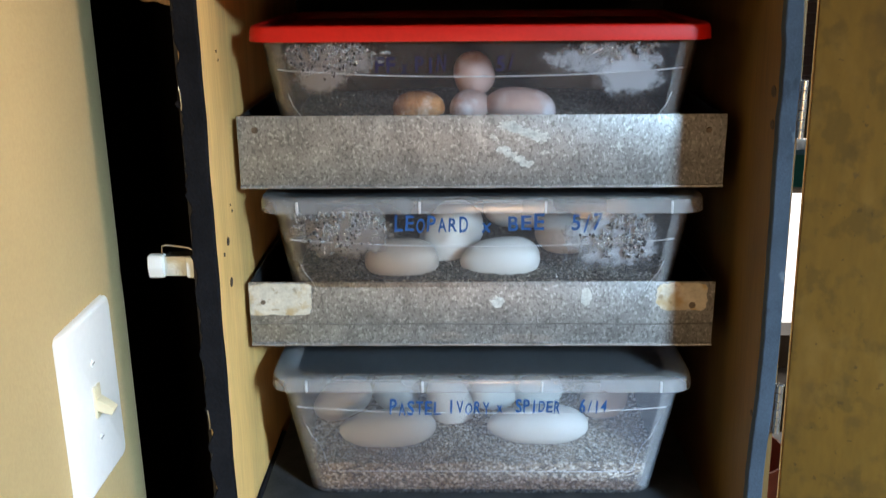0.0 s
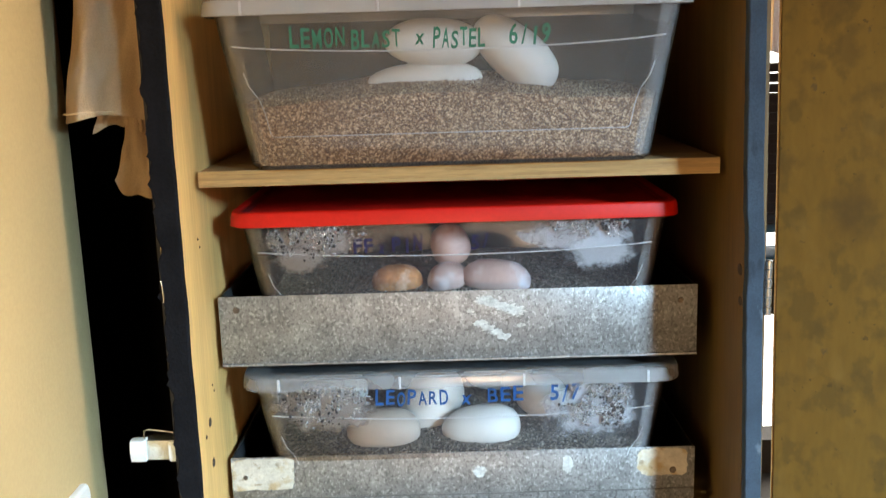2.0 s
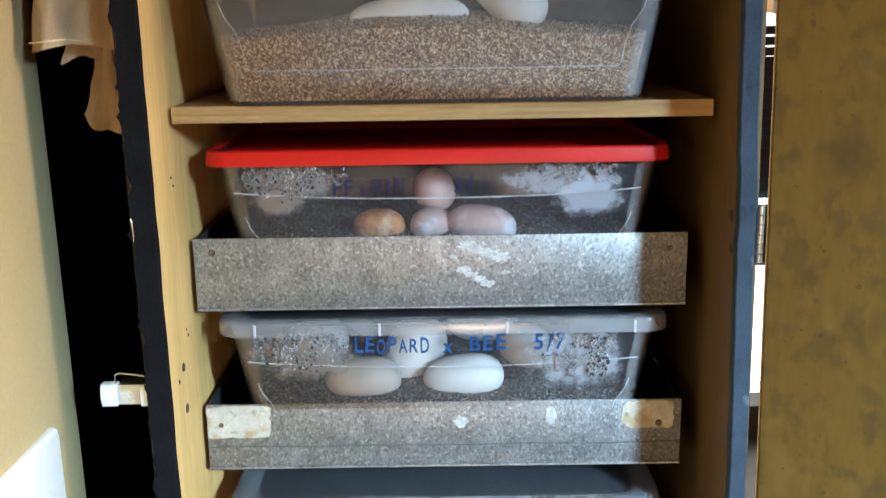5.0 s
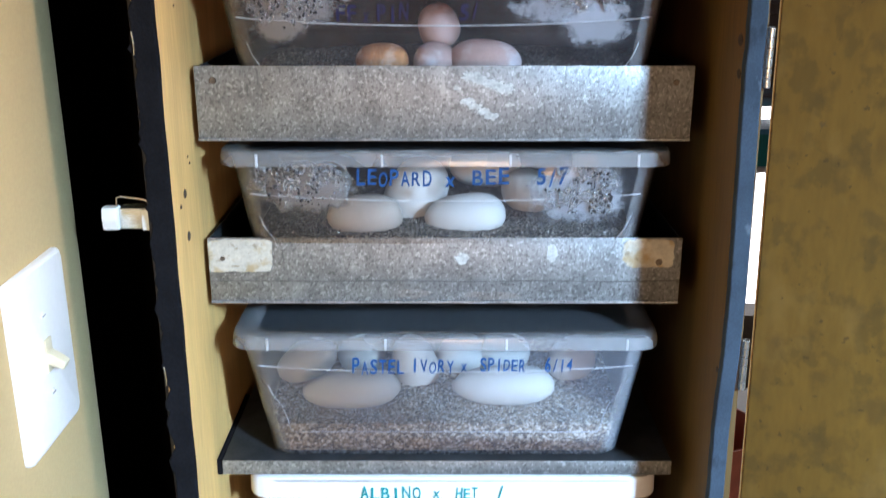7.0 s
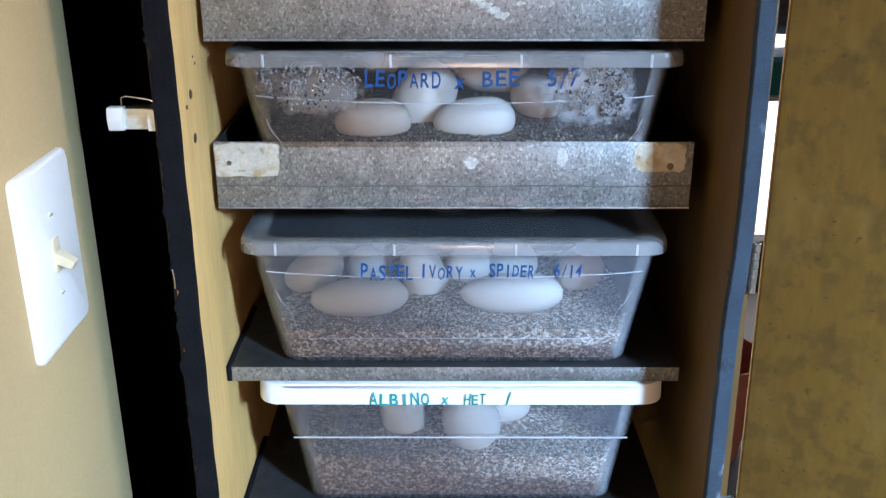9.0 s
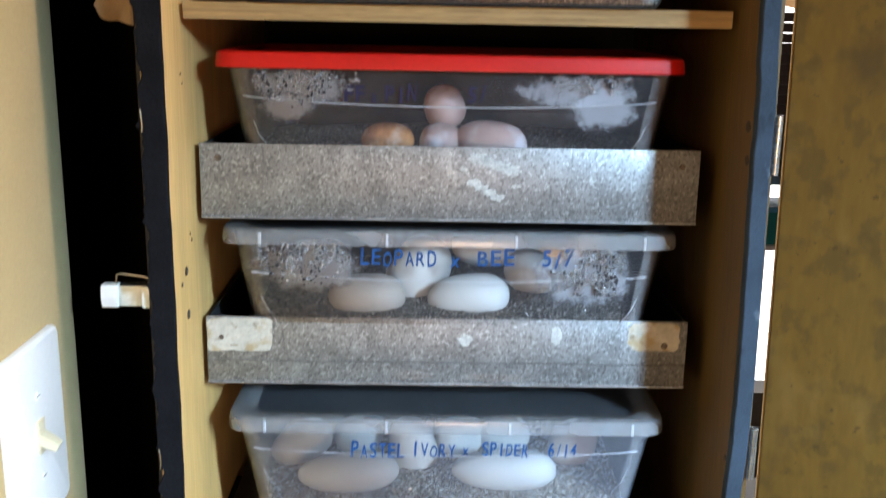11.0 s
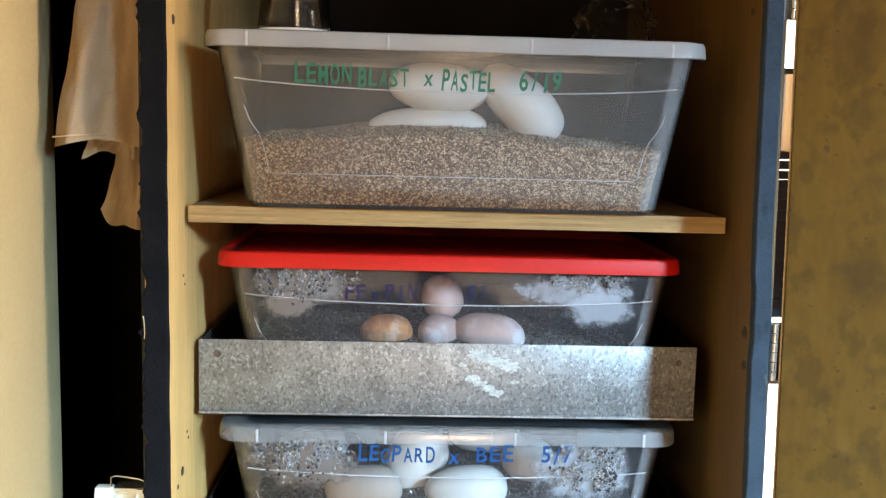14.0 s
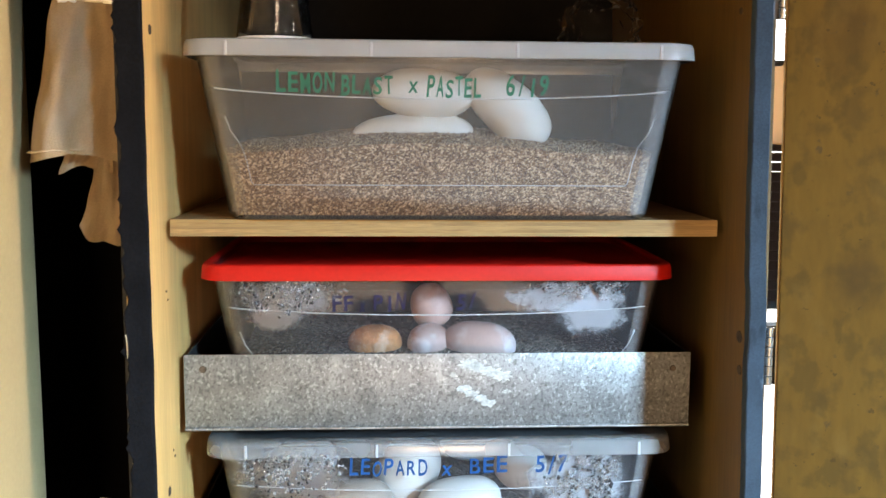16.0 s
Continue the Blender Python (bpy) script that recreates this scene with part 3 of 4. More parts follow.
# ---- sheet-metal trays ----
def metal_tray(z_low, z_top, x0, x1, y0, name="metal_tray", label="", lip_down=False, depth=0.30):
    t = thing(name, label, "tray", group="sheet-metal trays in the cabinet")
    s = 0.0012
    # front lip with a rolled bottom fold
    bm = solid(x0, x1, y0, y0 + s, z_low, z_top, 0.0003)
    part("front_lip", bm, GALV, t)
    if not lip_down:
        part("bottom_fold", tube([(x0 + (x1 - x0) * k / 24, y0 - 0.0006 + 0.0003 * noise.noise(Vector((k * 0.7, z_low * 9, 0))), z_low + 0.0012) for k in range(25)], 0.0014, 8), GALV, t)
        part("floor", solid(x0, x1, y0 + s, y0 + depth, z_low + 0.0012, z_low + 0.0026), STEEL_SHADE, t)
        part("side_lip", solid(x0, x0 + s, y0 + s, y0 + depth, z_low + 0.0026, z_top - 0.002), STEEL_SHADE, t)
        part("side_lip", solid(x1 - s, x1, y0 + s, y0 + depth, z_low + 0.0026, z_top - 0.002), STEEL_SHADE, t)
        part("back_lip", solid(x0 + s, x1 - s, y0 + depth - s, y0 + depth, z_low + 0.0026, z_top - 0.002), STEEL_SHADE, t)
    else:
        part("floor", solid(x0, x1, y0 + s, y0 + depth, z_top - 0.0015, z_top - 0.0001), STEEL_SHADE, t)
    return t


flat = lambda y: (lambda x, z: y)
tray_a = metal_tray(1.1905, 1.2505, -0.190, 0.2055, 0.0, label="mottled galvanised steel tray with pale scuffs and screw holes")
tray_b = metal_tray(1.0505, 1.1085, -0.190, 0.2065, 0.0, label="galvanised steel tray with paper tape remnants at its ends")
tray_c = metal_tray(0.8915, 0.9050, -0.189, 0.2095, -0.012, label="thin galvanised steel shelf tray with a narrow lip", lip_down=True)
tray_d = metal_tray(0.7360, 0.7500, -0.189, 0.2095, -0.012, label="thin galvanised steel shelf tray under the lowest box", lip_down=True)
for tr, dots in ((tray_a, ((-0.1755, 1.2390, 0.0030), (0.1915, 1.2375, 0.0026))), (tray_b, ((-0.178, 1.0905, 0.0024), (0.188, 1.0875, 0.0032)))):
    for x, z, r in dots:
        part("screw", hole_disc(x, -0.0005, z, r, (0, -1, 0), SCREW, 1.0, 0.0016), SCREW, tr, "small rusty screw head")
streaks = [(0.030 + 0.0085 * k, 1.2420 - 0.0032 * k, 0.015, 0.0072, 1.0 + k) for k in range(4)] + [(0.026 + 0.0065 * k, 1.2225 - 0.0040 * k, 0.011, 0.0052, 21.0 + k) for k in range(4)] + [(0.060, 1.2200, 0.007, 0.0030, 31.0), (0.018, 1.2330, 0.006, 0.0030, 33.0)]
for cx, cz, w, h, sd in streaks:
    patch_sheet("paint_scuff", cx, cz, w, h, flat(0.0), SCUFF, tray_a, sd, -0.0003 - 0.00001 * sd, 0.7, "pale dried paint scuff")
for cx, cz, w, h, sd in ((0.023, 1.0900, 0.011, 0.010, 5.0), (0.098, 1.0955, 0.009, 0.016, 6.0), (-0.02, 1.0590, 0.03, 0.008, 8.0), (0.05, 1.0575, 0.05, 0.007, 9.0)):
    patch_sheet("paint_scuff", cx, cz, w, h, flat(0.0), SCUFF if sd < 7 else GALV, tray_b, sd, -0.0003, 0.5, "pale worn patch")
patch_sheet("tape_remnant", -0.1630, 1.0930, 0.053, 0.0285, flat(0.0), TAPE, tray_b, 11.0, -0.0004, 0.09, "torn yellowed paper tape", 12.0)
patch_sheet("tape_remnant", 0.1790, 1.0950, 0.042, 0.0245, flat(0.0), TAPE, tray_b, 14.0, -0.0004, 0.14, "torn yellowed paper tape", 7.0)
part("fold_line", tube([(-0.19 + 0.396 * k / 20, -0.0002, 1.0705 + 0.0004 * math.sin(k)) for k in range(21)], 0.0007, 6), STEEL, tray_b, "dark dented fold line")
seam = bmesh.new()
rs = random.Random(8)
for k in range(70):
    x = -0.186 + 0.388 * (k + rs.uniform(0, 0.9)) / 70
    solid(x, x + rs.uniform(0.0006, 0.0024), -0.00025, 0.0, 1.1985 + rs.uniform(-0.0006, 0.0006), 1.1998 + rs.uniform(-0.0004, 0.0012), bm=seam)
tagged(part("dented_seam", seam, STEEL, tray_a, "row of small dark dents along the fold"), kind="stuff")
for zc in (0.8975, 0.7425):
    part("rubber_pad", solid(-0.1945, -0.1895, -0.010, 0.12, zc - 0.008, zc + 0.0075, 0.0012), FOAMD, tray_c if zc > 0.8 else tray_d, "black rubber end pad")


# ---- storage boxes ----
def storage_box(at, label, lid_label, lid_mat, wall_mat, w_low, w_top, d_low, d_top, height, lid_w, lid_d, lid_h, ticks=True, ridges=True, name="storage_box", step_z=0.0):
    """A tapered box with a lid. Origin at the middle of its foot."""
    b = thing(name, label, "storage box", at, group="egg boxes in the cabinet")
    body_h = height - 0.004
    th = 0.0016

    def size(z):
        k = z / body_h
        grow = 0.0 if not step_z else (0.006 if z >= step_z else 0.0)
        return w_low + (w_top - w_low) * k + grow, d_low + (d_top - d_low) * k + grow

    levels = [0.0, 0.004, 0.02, 0.05, 0.08, body_h - 0.004, body_h] if not step_z else [0.0, 0.004, 0.03, step_z - 0.001, step_z, body_h - 0.004, body_h]
    rings = []
    for z in levels:
        w, d = size(z)
        shrink = 0.006 if z == 0.0 else 0.0
        rings.append(ring(w - shrink, d - shrink, z, 0.016))
    w, d = size(body_h)
    rings.append(ring(w + 0.008, d + 0.008, body_h, 0.018))
    rings.append(ring(w + 0.008, d + 0.008, body_h + 0.0015, 0.018))
    for z in reversed(levels[1:]):
        w, d = size(z)
        rings.append(ring(w - 2 * th, d - 2 * th, z + 0.0015, 0.015))
    part("tub", loft(rings), wall_mat, b)
    # lid: a skirt, a rounded shoulder and a slightly sunk top
    zt, zb = height, height - lid_h
    r = 0.020
    rings = [ring(lid_w - 0.004, lid_d - 0.004, zb, r), ring(lid_w, lid_d, zb + 0.0005, r), ring(lid_w - 0.001, lid_d - 0.001, zt - 0.004, r), ring(lid_w - 0.003, lid_d - 0.003, zt - 0.001, r), ring(lid_w - 0.008, lid_d - 0.008, zt, r), ring(lid_w - 0.030, lid_d - 0.030, zt - 0.0005, r), ring(lid_w - 0.040, lid_d - 0.040, zt - 0.004, r), ring(lid_w - 0.040, lid_d - 0.040, zt - 0.0055, r), ring(lid_w - 0.010, lid_d - 0.010, zt - 0.003, r), ring(lid_w - 0.004, lid_d - 0.004, zt - 0.006, r)]
    if lid_mat is WHITE:
        rings = rings[:5]
    elif lid_mat is RED:
        # an opaque lid: a narrow raised rim round a sunk top
        rings = rings[:4] + [ring(lid_w - 0.007, lid_d - 0.007, zt, r), ring(lid_w - 0.012, lid_d - 0.012, zt - 0.0008, r), ring(lid_w - 0.017, lid_d - 0.017, zt - 0.0065, r), ring(lid_w - 0.030, lid_d - 0.030, zt - 0.0070, r)]
    lid_ob = part("lid", loft(rings[:7] if lid_mat in (LIDP, LIDW) else rings, cap_start=False, cap_end=lid_mat not in (LIDP, LIDW)), lid_mat, b, lid_label)
    clear_top = lid_mat in (LIDP, LIDW)
    if clear_top:
        part("lid_panel", loft([ring(lid_w - 0.0402, lid_d - 0.0402, zt - 0.0042, r), ring(lid_w - 0.0402, lid_d - 0.0402, zt - 0.0055, r)]), PANEL, lid_ob, "clearer sunk middle of the lid")
        for cx in (-0.085, -0.004, 0.079):
            part("moulded_ring", tube([(cx + 0.019 * math.cos(a * math.pi / 14), 0.012 + 0.019 * math.sin(a * math.pi / 14), zt - 0.0040) for a in range(29)], 0.0008, 6), BEAD, lid_ob)
    if ticks:
        for k in (-0.41, -0.137, 0.142, 0.42):
            part("lid_rib", solid(k * lid_w - 0.0011, k * lid_w + 0.0011, -lid_d / 2 - 0.0006, -lid_d / 2 + 0.001, zb + 0.0003, zt - 0.002, 0.0004), BEAD, lid_ob)

    def front(x, z):
        return -size(z)[1] / 2

    # the rounded front corners, where the moulding is thicker and milkier
    for s in (-1, 1):
        strips = []
        for k in range(13):
            z = 0.004 + (body_h - 0.006) * k / 12
            w, d = size(z)
            strips.append([(s * (w / 2 - 0.0165 + 0.0148 * math.cos(a)), -d / 2 + 0.0165 - 0.0148 * math.sin(a), z) for a in (radians(-20 + 110 * q / 8) for q in range(9))])
        bm = bmesh.new()
        grid = [[bm.verts.new(p) for p in row] for row in strips]
        for a, b_ in zip(grid, grid[1:]):
            for q in range(8):
                bm.faces.new((a[q], a[q + 1], b_[q + 1], b_[q]))
        part("corner", bm, EDGE, b)

    if ridges:
        n = 36
        half = size(0.092)[0] / 2 - 0.010
        top = [(-half + 2 * half * k / n, 0.0935 - 0.0065 * (1 - (2 * k / n - 1) ** 2) ** 0.8) for k in range(n + 1)]
        part("moulded_ridge", tube([(x, front(x, z) - 0.0002, z) for x, z in top], 0.0005, 6), BEAD, b)
        pan = [(-0.153, 0.074), (-0.1495, 0.064), (-0.1425, 0.054), (-0.139, 0.043), (-0.136, 0.0275), (-0.134, 0.0255)]
        outline = pan + [(-0.134 + 0.268 * k / 20, 0.0255) for k in range(1, 20)] + [(-x, z) for x, z in reversed(pan)]
        part("panel_ridge", tube([(x, front(x, z) - 0.0001, z) for x, z in outline], 0.0003, 6), BEAD, b)
    elif step_z:
        half = size(step_z)[0] / 2 - 0.004
        part("moulded_ridge", tube([(-half + 2 * half * k / 30, front(0, step_z) - 0.0002, step_z) for k in range(31)], 0.0009, 6), BEAD, b)
    return b, front


BOX = dict(w_low=0.309, w_top=0.350, d_low=0.165, d_top=0.193, height=0.1235, lid_w=0.365, lid_d=0.206, lid_h=0.0125)
lemon, lemon_front = storage_box((0.0055, 0.0500, 1.3580), "clear plastic shoebox of eggs on brown grain, on the wooden shelf", "milky whitish lid", LIDW, CLEAR, **{**BOX, "height": 0.1275})
ff, ff_front = storage_box((0.0065, 0.0900, 1.1945), "misted plastic box with a red lid in a steel tray", "opaque red plastic lid", RED, MISTY, ticks=False, **{**BOX, "height": 0.1275})
leo, leo_front = storage_box((0.0085, 0.0880, 1.0545), "clear plastic box with condensation droplets, standing in a steel tray", "milky translucent lid", LIDP, MISTY, **{**BOX, "height": 0.1300, "lid_w": 0.367})
pas, pas_front = storage_box((0.0085, 0.0800, 0.9052), "clear plastic box of eggs on grain, on a thin steel tray", "milky translucent lid", LIDP, HAZY, **{**BOX, "lid_w": 0.364})
alb, alb_front = storage_box((0.0155, 0.0920, 0.7502), "clear plastic box with a thick white lid on the lowest tray", "thick opaque white plastic lid", WHITE, HAZY, w_low=0.290, w_top=0.327, d_low=0.170, d_top=0.196, height=0.1380, lid_w=0.369, lid_d=0.208, lid_h=0.0215, ticks=False, ridges=False, step_z=0.077)


def write_on(box, front, words, mat, seed, extra=0.0):
    ox, oy, oz = box.location
    letters([(w, a - ox, b - ox, c - oz, d - oz) for w, a, b, c, d in words], mat, lambda x, z: front(x, z) - extra, box, seed=seed)


write_on(lemon, lemon_front, (("LEMON", -0.112, -0.0696, 1.4490, 1.4630), ("BLAST", -0.0664, -0.0288, 1.4475, 1.4605), ("x", -0.0195, -0.011, 1.4485, 1.4600), ("PASTEL", -0.0060, 0.0335, 1.4465, 1.4605), ("6/19", 0.0497, 0.0815, 1.4465, 1.4605)), INKG, 3)
write_on(ff, ff_front, (("FF", -0.0765, -0.0590, 1.2855, 1.2985), ("x", -0.0555, -0.0500, 1.2835, 1.2945), ("PIN", -0.0450, -0.0190, 1.2850, 1.2985), ("5/", 0.0190, 0.0360, 1.2860, 1.2990)), INKN, 4)
write_on(leo, leo_front, (("LEOPARD", -0.0640, -0.0015, 1.1545, 1.1680), ("x", 0.0075, 0.0180, 1.1545, 1.1670), ("BEE", 0.0296, 0.0615, 1.1550, 1.1690), ("5/7", 0.0820, 0.1085, 1.1545, 1.1690)), INKB, 5)
write_on(pas, pas_front, (("PASTEL", -0.0715, -0.0255, 0.9900, 1.0045), ("IVORY", -0.0210, 0.0170, 0.9910, 1.0040), ("x", 0.0215, 0.0280, 0.9920, 1.0030), ("SPIDER", 0.0380, 0.0780, 0.9925, 1.0050), ("6/14", 0.0935, 0.1180, 0.9930, 1.0065)), INKB, 6)
write_on(alb, lambda x, z: -0.1046, (("ALBINO", -0.0680, -0.0120, 0.8675, 0.8800), ("x", -0.0030, 0.0050, 0.8680, 0.8785), ("HET", 0.0180, 0.0385, 0.8680, 0.8795), ("/", 0.0540, 0.0630, 0.8675, 0.8810)), INKT, 7)


# ---- grain in the boxes ----
def substrate(box_at, front, w_low, w_top, d_low, d_top, body_h, top, mat, chip_mat, seed, label, count, flake=1.0):
    """A heap of loose grain that fills the foot of a box, with flakes strewn over it. top(x, y): its height."""
    bm = bmesh.new()
    nx, ny = 70, 26
    grid = []
    for i in range(nx + 1):
        row = []
        for j in range(ny + 1):
            u, v = i / nx * 2 - 1, j / ny * 2 - 1
            z = top(u * w_low / 2, v * d_low / 2)
            k = z / body_h
            w, d = w_low + (w_top - w_low) * k - 0.0052, d_low + (d_top - d_low) * k - 0.0052
            x, y = u * w / 2, v * d / 2
            cx, cy = abs(x) - (w / 2 - 0.015), abs(y) - (d / 2 - 0.015)
            if cx > 0 and cy > 0:
                pull = max(cx, cy) / math.hypot(cx, cy)
                x, y = math.copysign(w / 2 - 0.015 + cx * pull, x), math.copysign(d / 2 - 0.015 + cy * pull, y)
            if abs(u) < 0.99 and abs(v) < 0.99:
                z += 0.0010 * noise.noise(Vector((x * 320, y * 320, seed)))
            row.append(bm.verts.new((x, y, z)))
        grid.append(row)
    for i in range(nx):
        for j in range(ny):
            bm.faces.new((grid[i][j], grid[i + 1][j], grid[i + 1][j + 1], grid[i][j + 1]))
    edge = [grid[i][0] for i in range(nx + 1)] + [grid[nx][j] for j in range(1, ny + 1)] + [grid[i][ny] for i in range(nx - 1, -1, -1)] + [grid[0][j] for j in range(ny - 1, 0, -1)]
    foot = []
    for v in edge:
        k = v.co.z / body_h
        w, d = w_low + (w_top - w_low) * k, d_low + (d_top - d_low) * k
        foot.append(bm.verts.new((v.co.x * (w_low - 0.004) / w, v.co.y * (d_low - 0.004) / d, 0.0030)))
    for k in range(len(edge)):
        j = (k + 1) % len(edge)
        bm.faces.new((edge[j], edge[k], foot[k], foot[j]))
    bm.faces.new(foot)
    ob = tagged(finish("vermiculite_bed", bm, mat), label, "substrate", kind="stuff")
    ob.location = box_at
    rnd = np.random.default_rng(int(seed * 10))
    base = np.array([(1, 0, -0.3), (-0.6, 0.8, -0.3), (-0.6, -0.8, -0.3), (0, 0, 0.7)])
    tri = np.array([(0, 1, 2), (0, 3, 1), (1, 3, 2), (2, 3, 0)])
    uv = rnd.uniform(-1, 1, (count, 2))
    uv[:, 1] = np.where(rnd.random(count) < 0.35, -1 + 0.5 * np.abs(uv[:, 1]), uv[:, 1])
    verts = np.zeros((count, 4, 3))
    for k in range(count):
        u, v = uv[k] * 0.985
        if abs(u) > 0.93 and abs(v) > 0.86:
            u *= 0.9
        z = top(u * w_low / 2, v * d_low / 2)
        f = z / body_h
        c = np.array((u * (w_low + (w_top - w_low) * f - 0.008) / 2, v * (d_low + (d_top - d_low) * f - 0.008) / 2, z + rnd.uniform(0, 0.0010)))
        turn = np.array(Euler(rnd.uniform(0, 6.28, 3)).to_matrix())
        verts[k] = (base * flake * (0.0006 + 0.0015 * rnd.random() ** 2) * (1, 0.75, 0.5)) @ turn.T + c
    me = bpy.data.meshes.new("loose_flakes")
    me.from_pydata(verts.reshape(-1, 3).tolist(), [], (tri[None] + 4 * np.arange(count)[:, None, None]).reshape(-1, 3).tolist())
    me.materials.append(chip_mat)
    fl = new("loose_flakes", me)
    fl.parent = ob
    fl["kind"] = "stuff"
    return ob


def mound(base, rise, cx=0.0, wide=0.11, back=0.0, seed=0.0):
    return lambda x, y: base + rise * math.exp(-((x - cx) / wide) ** 2) * (0.55 + 0.45 * min(1, (y + 0.08) / 0.06)) + back * (y + 0.08) + 0.0018 * noise.noise(Vector((x * 40, y * 40, seed)))


substrate(lemon.location, lemon_front, 0.309, 0.350, 0.165, 0.193, 0.1235, mound(0.047, 0.017, -0.01, 0.10, 0.035, 1.0), VERM, CHIP, 1.0, "brown flaky vermiculite heaped in a plastic box", 14000, 0.68)
substrate(ff.location, ff_front, 0.309, 0.350, 0.165, 0.193, 0.1235, mound(0.046, 0.004, 0, 0.1, 0.03, 2.0), VERMD, CHIPD, 2.0, "dark vermiculite bed in a misted box", 3000)
substrate(leo.location, leo_front, 0.309, 0.350, 0.165, 0.193, 0.1260, mound(0.054, 0.004, 0, 0.1, 0.03, 3.0), VERMD, CHIPD, 3.0, "dark vermiculite bed in a misted box", 5000)
substrate(pas.location, pas_front, 0.309, 0.350, 0.165, 0.193, 0.1195, mound(0.032, 0.003, 0.02, 0.1, 0.05, 4.0), VERMG, CHIPG, 4.0, "grey-brown vermiculite bed in a plastic box", 9000)
substrate(alb.location, alb_front, 0.290, 0.327, 0.170, 0.196, 0.134, mound(0.050, 0.002, 0, 0.1, 0.05, 5.0), VERMG, CHIPG, 5.0, "grey vermiculite bed in a plastic box", 7000)


# ---- eggs: x, y, z, half length, half height, pitch, yaw, material ----
def clutch(rows, group, label, seed):
    for k, (x, y, z, a, h, lean, yaw, mat, text) in enumerate(rows):
        ob = ellipsoid("snake_egg", (x, y, z), (a, h, h), (0, lean, yaw), mat, seed + k * 3.7)
        tagged(ob, text or label, "egg", group)


clutch((
    (-0.0065, 0.020, 1.4510, 0.0390, 0.0190, 3, 4, SHELL, "white leathery egg lying on another egg"),
    (-0.0140, 0.024, 1.4210, 0.0465, 0.0150, -2, -3, SHELL, "white leathery egg half buried in brown grain"),
    (0.0600, 0.026, 1.4405, 0.0400, 0.0212, 41, -6, SHELL, "white leathery egg leaning against two others"),
), "eggs in the shelf box", "white leathery egg", 1.0)
clutch((
    (0.003, 0.070, 1.2755, 0.0190, 0.0175, 70, 20, SHELLP, "pale pink round egg on top of three others"),
    (-0.044, 0.048, 1.2480, 0.0225, 0.0155, 5, 10, SHELLB, "orange-brown stained collapsed egg"),
    (0.000, 0.048, 1.2480, 0.0200, 0.0165, 10, 60, SHELLP, "pinkish leathery egg among others"),
    (0.042, 0.042, 1.2490, 0.0300, 0.0180, 8, -12, SHELLP, "pinkish white egg with dark specks"),
), "eggs in the red-lidded box", "pinkish egg", 20.0)
clutch((
    (-0.060, 0.028, 1.1195, 0.0325, 0.0190, 2, 5, SHELLT, "tan leathery egg on dark grain"),
    (-0.018, 0.066, 1.1310, 0.0340, 0.0250, -55, 8, SHELL, "white egg standing on end behind others"),
    (0.026, 0.030, 1.1195, 0.0350, 0.0190, -6, -5, SHELL, ""),
    (0.083, 0.080, 1.1280, 0.0240, 0.0205, 20, 20, SHELL, ""),
    (0.045, 0.100, 1.1480, 0.0330, 0.0200, 0, 10, SHELL, ""),
    (-0.110, 0.095, 1.1300, 0.0330, 0.0210, 0, 30, SHELL, ""),
), "eggs in the misted box", "white leathery egg on dark grain", 40.0)
clutch((
    (-0.077, 0.032, 0.9540, 0.0450, 0.0178, -4, 2, SHELL, "long white egg lying on grain"),
    (-0.124, 0.080, 0.9600, 0.0300, 0.0180, -18, 20, SHELL, "speckled white egg leaning on the box end"),
    (-0.074, 0.105, 0.9560, 0.0240, 0.0190, 10, 40, SHELL, ""),
    (-0.020, 0.080, 0.9580, 0.0290, 0.0210, 70, 0, SHELL, "white egg standing upright on grain"),
    (0.024, 0.104, 0.9570, 0.0240, 0.0195, 0, 30, SHELL, ""),
    (0.067, 0.106, 0.9580, 0.0260, 0.0170, 0, 10, SHELL, ""),
    (0.062, 0.032, 0.9580, 0.0470, 0.0180, -2, -2, SHELL, "long white egg lying on grain"),
    (0.131, 0.092, 0.9560, 0.0260, 0.0210, 0, 50, SHELL, ""),
), "eggs in the box on the thin tray", "white leathery egg on grain", 60.0)
clutch((
    (-0.041, 0.060, 0.8160, 0.0270, 0.0220, 75, 0, SHELL, ""),
    (0.026, 0.037, 0.8210, 0.0300, 0.0270, 60, 10, SHELL, ""),
    (0.062, 0.075, 0.8180, 0.0260, 0.0200, 0, 20, SHELL, ""),
), "eggs in the white-lidded box", "white leathery egg under a white lid", 80.0)


